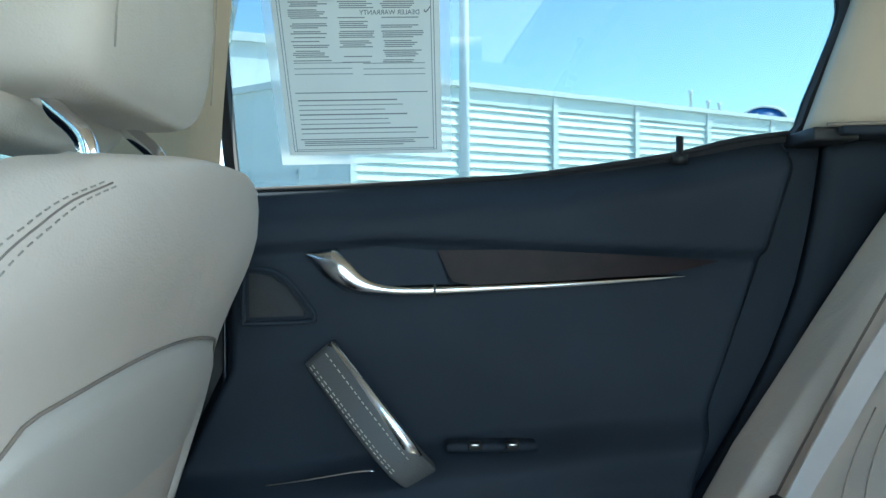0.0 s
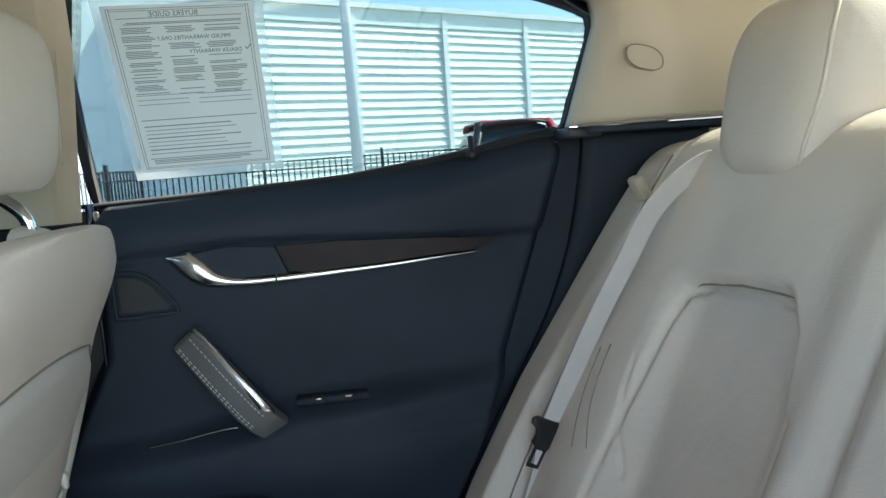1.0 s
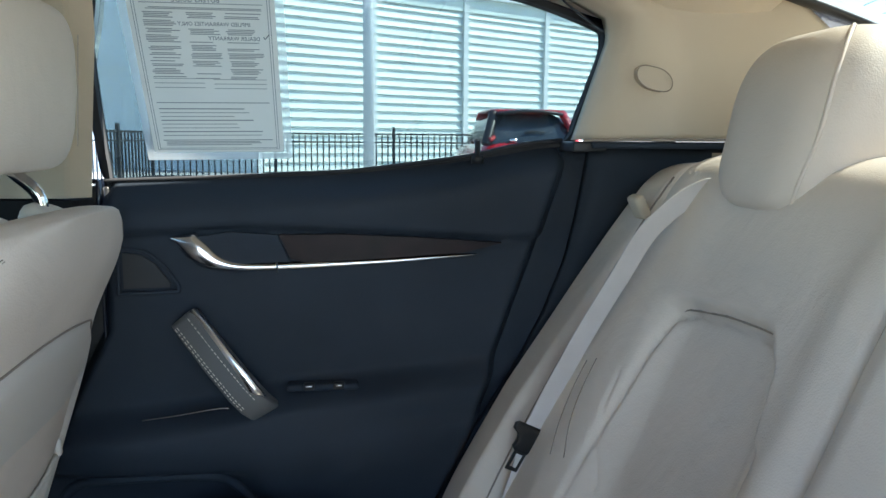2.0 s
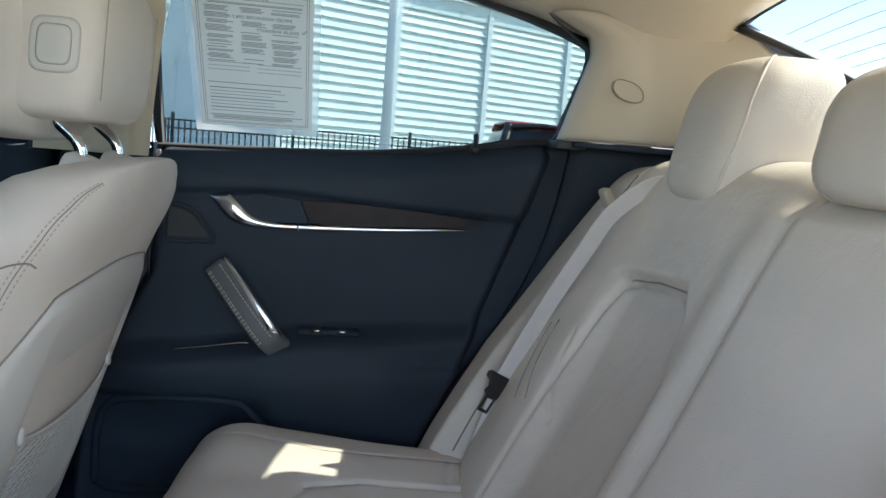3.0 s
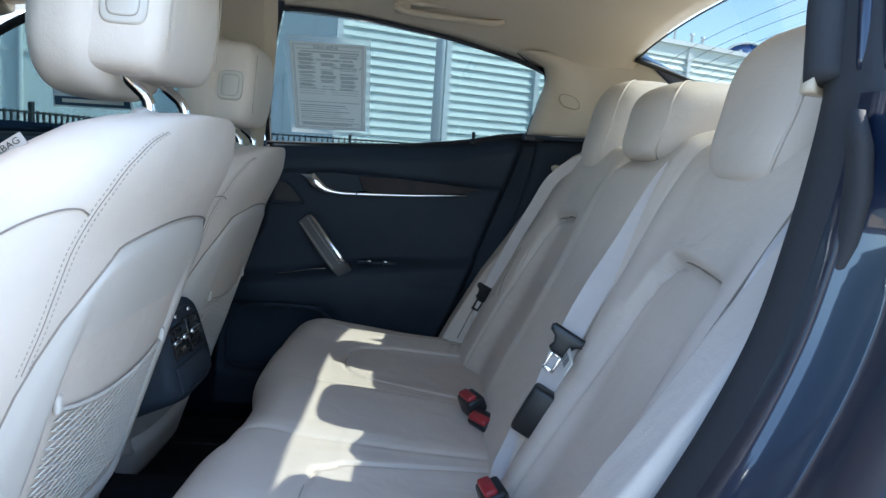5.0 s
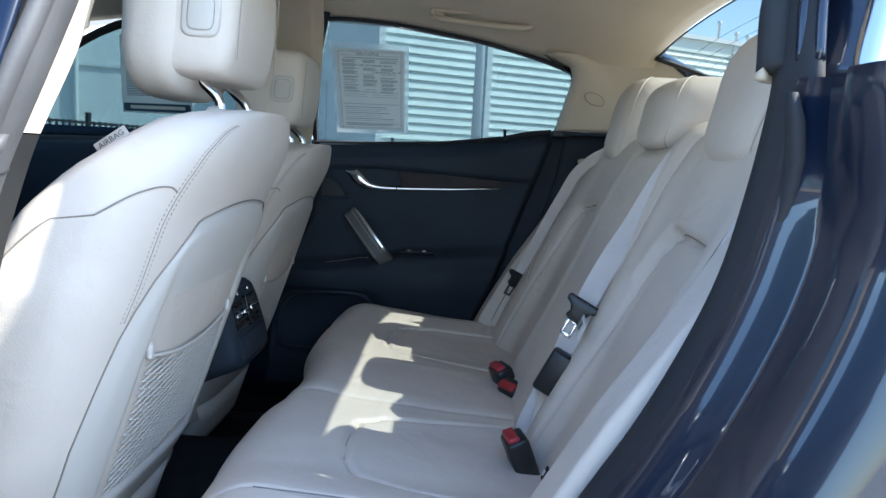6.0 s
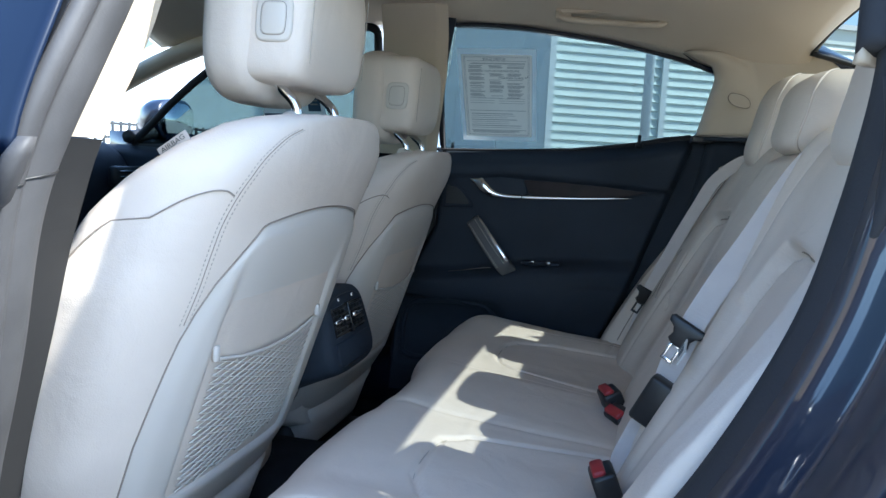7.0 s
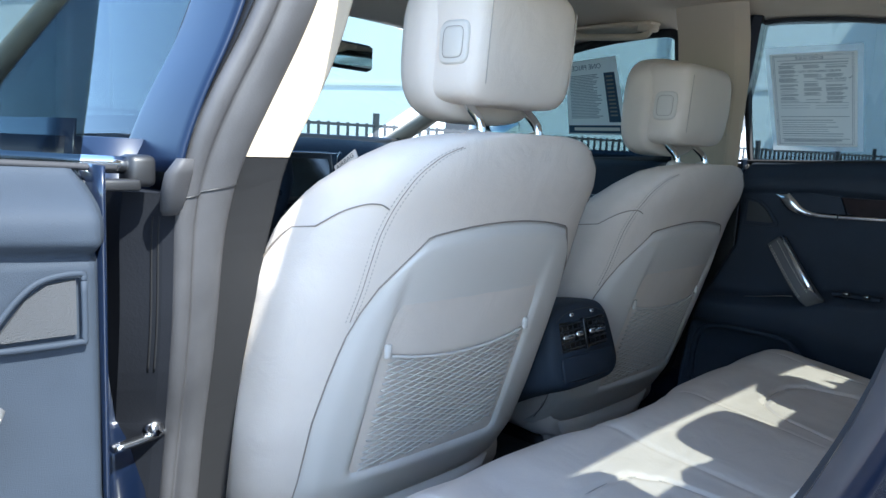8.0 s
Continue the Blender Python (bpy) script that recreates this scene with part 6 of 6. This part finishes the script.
def on_glass(quad, u, v, inside):
    """A point of a sheet hung on the far side glass; u along it, v up."""
    tl, tr, bl, br = quad
    x = (bl[0] + (br[0] - bl[0]) * u) * (1 - v) + (tl[0] + (tr[0] - tl[0]) * u) * v
    z = (bl[1] + (br[1] - bl[1]) * u) * (1 - v) + (tl[1] + (tr[1] - tl[1]) * u) * v
    return Vector((x, glass_y(z) - inside, z))


def print_text(quad, text, size, u0, v0, inside):
    """Letters read from outside, so mirrored from within."""
    bm = lettering(text, size, True)
    w, h = (quad[1][0] - quad[0][0]), (quad[0][1] - quad[2][1]) * 1.06
    for v in bm.verts:
        v.co = on_glass(quad, u0 + v.co.x / w, v0 + v.co.y / h, inside)
    return bm


def bars(quad, rows, inside):
    """Unreadable print: rows of (v, height, u from, u to)."""
    bm = bmesh.new()
    for v, h, a, b in rows:
        bm.faces.new([bm.verts.new(on_glass(quad, u, w, inside)) for u, w in ((a, v - h), (b, v - h), (b, v + h), (a, v + h))])
    return bm


rnd = random.Random(7)
Q1 = ((0.228, 1.200), (0.447, 1.200), (0.243, 0.958), (0.450, 0.961))
guide = thing("window_notice", "printed notice in a plastic sleeve on the side window", "notice", at=(0.34, 0.71, 1.08))
part("sleeve", sheet(lambda u, v: on_glass(Q1, u, v, 0.006 + 0.002 * math.sin(5 * u) * v), span(0, 1, 8), span(0, 1, 8)), THIN_SLEEVE, guide, "milky clear plastic sleeve")
part("paper", sheet(lambda u, v: on_glass(Q1, u, v, 0.0085 + 0.002 * math.sin(5 * u) * v), span(0.055, 0.945, 8), span(0.045, 0.935, 8)), THIN_PAPER, guide, "white printed paper")
IN1 = 0.0108
for text, size, u0, v0 in (("BUYERS GUIDE", 0.0095, 0.47, 0.885), ("IMPLIED WARRANTIES ONLY", 0.0075, 0.565, 0.762), ("DEALER WARRANTY", 0.0075, 0.68, 0.688)):
    part("heading", print_text(Q1, text, size, u0, v0, IN1), INK, guide, smooth=False)
rows = []
for a, b in ((0.085, 0.915), (0.10, 0.90)):
    rows += [(0.905 if a > 0.09 else 0.915, 0.0012, a, b), (0.07 if a > 0.09 else 0.062, 0.0012, a, b)]
rows += [(0.868, 0.0016, 0.13, 0.87), (0.335, 0.002, 0.13, 0.87), (0.118, 0.002, 0.13, 0.87)]
for v in [0.845, 0.838]:
    rows.append((v, 0.0018, 0.15 + rnd.random() * 0.1, 0.86))
for k in range(42):
    v = 0.82 - k * 0.0085
    if 0.745 < v < 0.78 or 0.67 < v < 0.705 or v < 0.45:
        for a, b in ((0.14, 0.36),) if v > 0.6 else ():
            rows.append((v, 0.0020, a, b - rnd.random() * 0.08))
        continue
    if k % 5 == 4:
        continue
    for a, b in ((0.14, 0.36), (0.40, 0.60), (0.63, 0.86)):
        if rnd.random() < 0.86:
            rows.append((v, 0.0020, a + rnd.random() * 0.02, b - rnd.random() * 0.07))
for v in (0.47, 0.445, 0.42):
    rows += [(v, 0.0014, 0.14, 0.46), (v - 0.004, 0.0014, 0.52, 0.86)]
for k in range(8):
    v = 0.30 - k * 0.022
    rows.append((v, 0.0016 if k % 3 else 0.0026, 0.14, 0.86 - rnd.random() * 0.25))
for v in (0.108, 0.100, 0.09):
    rows.append((v, 0.002, 0.15, 0.84 - rnd.random() * 0.2))
tagged(part("print", bars(Q1, rows, IN1), material("pale_print", (0.26, 0.26, 0.25), 0.8, vary=0.2), guide, "grey lines of small print", smooth=False), kind="stuff")
tagged(part("border_line", bars(Q1, [(0.49, 0.428, a, a + 0.003) for a in (0.085, 0.100, 0.897, 0.912)], IN1), INK, guide, smooth=False), kind="stuff")
part("tick", tube([on_glass(Q1, u, v, IN1) for u, v in ((0.865, 0.70), (0.872, 0.688), (0.90, 0.715))], 0.0007, 5, 2), INK, guide)

Q2 = ((-0.357, 1.190), (-0.186, 1.202), (-0.378, 0.983), (-0.172, 0.984))
offer = thing("window_notice", "price sheet with dark border on the front side window", "notice", at=(-0.27, 0.7, 1.08))
part("paper", sheet(lambda u, v: on_glass(Q2, u, v, 0.006), span(0, 1, 3), span(0, 1, 3)), THIN_PAPER, offer, "white printed paper")
DEEP = material("deep_blue_print", (0.03, 0.07, 0.12), 0.6, vary=0.05)
part("side_band", bars(Q2, [(0.49, 0.32, 0.74, 0.94)], 0.0085), DEEP, offer, "dark blue printed band", smooth=False)
part("foot_band", bars(Q2, [(0.075, 0.055, 0.02, 0.98)], 0.0085), DEEP, offer, "dark blue printed band", smooth=False)
part("foot_line", bars(Q2, [(0.078, 0.022, 0.12, 0.90)], 0.0095), PAPER, offer, smooth=False)
part("heading", print_text(Q2, "ONE PRICE", 0.020, 0.42, 0.90, 0.0085), INK, offer, smooth=False)
tagged(part("print", bars(Q2, [(0.80 - 0.021 * k, 0.004, 0.08, 0.66 - rnd.random() * 0.15) for k in range(28)], 0.0085), bpy.data.materials["pale_print"], offer, smooth=False), kind="stuff")
tagged(part("band_print", bars(Q2, [(0.76 - 0.05 * k, 0.010, 0.78, 0.90) for k in range(11)], 0.0095), bpy.data.materials["pale_print"], offer, smooth=False), kind="stuff")

# ---- parked car, roof fittings and sign across the lot ----
suv = thing("parked_car", "red hatchback with black roof spoiler, parked before the fence", "car", at=(3.75, 14.4, 0))
SX, SY = 3.78, 12.5
HATCH = material("dark_hatch_glass", (0.05, 0.06, 0.07), 0.08, vary=0.1)


def hull(rows, mat, name, label=""):
    """Rounded sections across the car: rows of (y, z from, z to, half width)."""
    return part(name, loft([oval((SX, y, (z0 + z1) / 2), (1, 0, 0), (0, 0, 1), w, (z1 - z0) / 2, 4, 32) for y, z0, z1, w in rows]), mat, suv, label)


hull(((SY - 0.10, 0.40, 0.90, 0.80), (SY, 0.30, 0.98, 0.88), (SY + 0.5, 0.25, 1.02, 0.91), (SY + 2.6, 0.25, 1.0, 0.91), (SY + 3.7, 0.28, 0.92, 0.86), (SY + 4.0, 0.4, 0.78, 0.74)), RED_PAINT, "body", "red painted lower body")
hull(((SY + 0.02, 0.92, 0.98, 0.80), (SY + 0.18, 0.92, 1.22, 0.76), (SY + 0.40, 0.92, 1.47, 0.68), (SY + 0.7, 0.92, 1.53, 0.66), (SY + 2.0, 0.92, 1.54, 0.66), (SY + 3.0, 0.92, 1.00, 0.70)), HATCH, "cabin_glass", "dark glazed cabin")
hull(((SY + 0.36, 1.50, 1.56, 0.64), (SY + 0.8, 1.52, 1.59, 0.67), (SY + 2.0, 1.52, 1.59, 0.64), (SY + 2.2, 1.40, 1.47, 0.64)), RED_PAINT, "roof", "red roof")
spoiler = loft([[Vector((SX + k * 0.60, SY + 0.16 + 0.08 * k * k + a, 1.50 - 0.05 * k * k + b)) for a, b in ((0.0, 0.0), (-0.02, 0.03), (0.0, 0.055), (0.30, 0.075), (0.30, 0.02))] for k in span(-1, 1, 11)])
part("spoiler", spoiler, BLACK, suv, "black roof spoiler")
for k in (-1, 1):
    # red car, but the left pillar has its shade put in as black
    part("rear_pillar", tube([(SX + k * 0.63, SY + 0.42, 1.52), (SX + k * 0.70, SY + 0.24, 1.32), (SX + k * 0.80, SY + 0.06, 1.06), (SX + k * 0.84, SY, 0.95)], 0.085, 10, 5, flat=0.7), RED_PAINT if k > 0 else BLACK, suv, "red rear pillar" if k > 0 else "rear pillar painted black for its shade")
    part("tail_light", tube([(SX + k * 0.64, SY + 0.24, 1.42 if k > 0 else 1.12), (SX + k * 0.70, SY + 0.10, 1.24 if k > 0 else 1.06), (SX + k * 0.78, SY - 0.03, 1.02)], 0.055, 10, 5, flat=0.8), RED, suv, "tall red tail light")
part("wiper", tube([(SX - 0.12, SY + 0.10, 1.16), (SX + 0.05, SY + 0.11, 1.18), (SX + 0.24, SY + 0.10, 1.16)], 0.018, 6, 3), FENCE, suv)
part("badge", loft([oval((SX - 0.35, SY + d, 1.02), (1, 0, 0), (0, 0, 1), 0.07, 0.035, 2, 16) for d in (-0.02, 0.05)]), CHROME, suv)
for y in (SY + 0.75, SY + 3.2):
    for k in (-1, 1):
        wh = part("wheel", loft([oval((SX + k * 0.80 + d, y, 0.33), (0, 1, 0), (0, 0, 1), rr, rr, 2, 24) for d, rr in ((-0.11, 0.28), (-0.10, 0.33), (0.10, 0.33), (0.11, 0.28))]), BLACK, suv)
        part("rim", loft([oval((SX + k * 0.80 + d, y, 0.33), (0, 1, 0), (0, 0, 1), 0.2, 0.2, 2, 20) for d in (-0.115, 0.115)]), CHROME, wh)
for x, y0, h in ((11.4, 31.6, 0.9), (12.3, 32.0, 0.55), (12.9, 32.3, 0.5)):
    vent = thing("roof_vent", "thin grey vent pipe on the hall roof", "vent pipe", "roof vents", at=(x, y0, 6.2))
    part("pipe", loft([oval((x, y0, z), (1, 0, 0), (0, 1, 0), r, r, 2, 10) for z, r in ((6.0, 0.06), (6.2 + h, 0.06), (6.2 + h, 0.1), (6.35 + h, 0.1))]), FLASHING, vent)
sign = thing("roof_sign", "blue oval sign standing above the hall roof", "sign", at=(18.3, 40, 6))
part("panel", loft([oval((18.3, 40 + d, 7.35), (1, 0, 0), (0, 0, 1), 1.25, 0.72, 2, 32) for d in (0, 0.2)]), material("sign_blue", (0.02, 0.10, 0.32), 0.4, vary=0.05), sign, "blue oval sign panel")
part("rim", tube([(18.3 + 1.25 * math.cos(a), 39.95, 7.35 + 0.72 * math.sin(a)) for a in span(0, 2 * math.pi, 33)], 0.07, 6, 1), FLASHING, sign)
part("mast", loft([oval((18.3, 40.1, z), (1, 0, 0), (0, 1, 0), 0.12, 0.12, 2, 12) for z in (0, 6.5)]), FLASHING, sign)
part("script_mark", tube([(18.3 + dx, 39.9, 7.35 + dz) for dx, dz in ((-0.7, -0.05), (-0.45, 0.28), (-0.3, -0.2), (0.0, 0.18), (0.2, -0.15), (0.45, 0.12), (0.75, 0.0))], 0.06, 6, 5), FLASHING, sign, "white script-like mark")
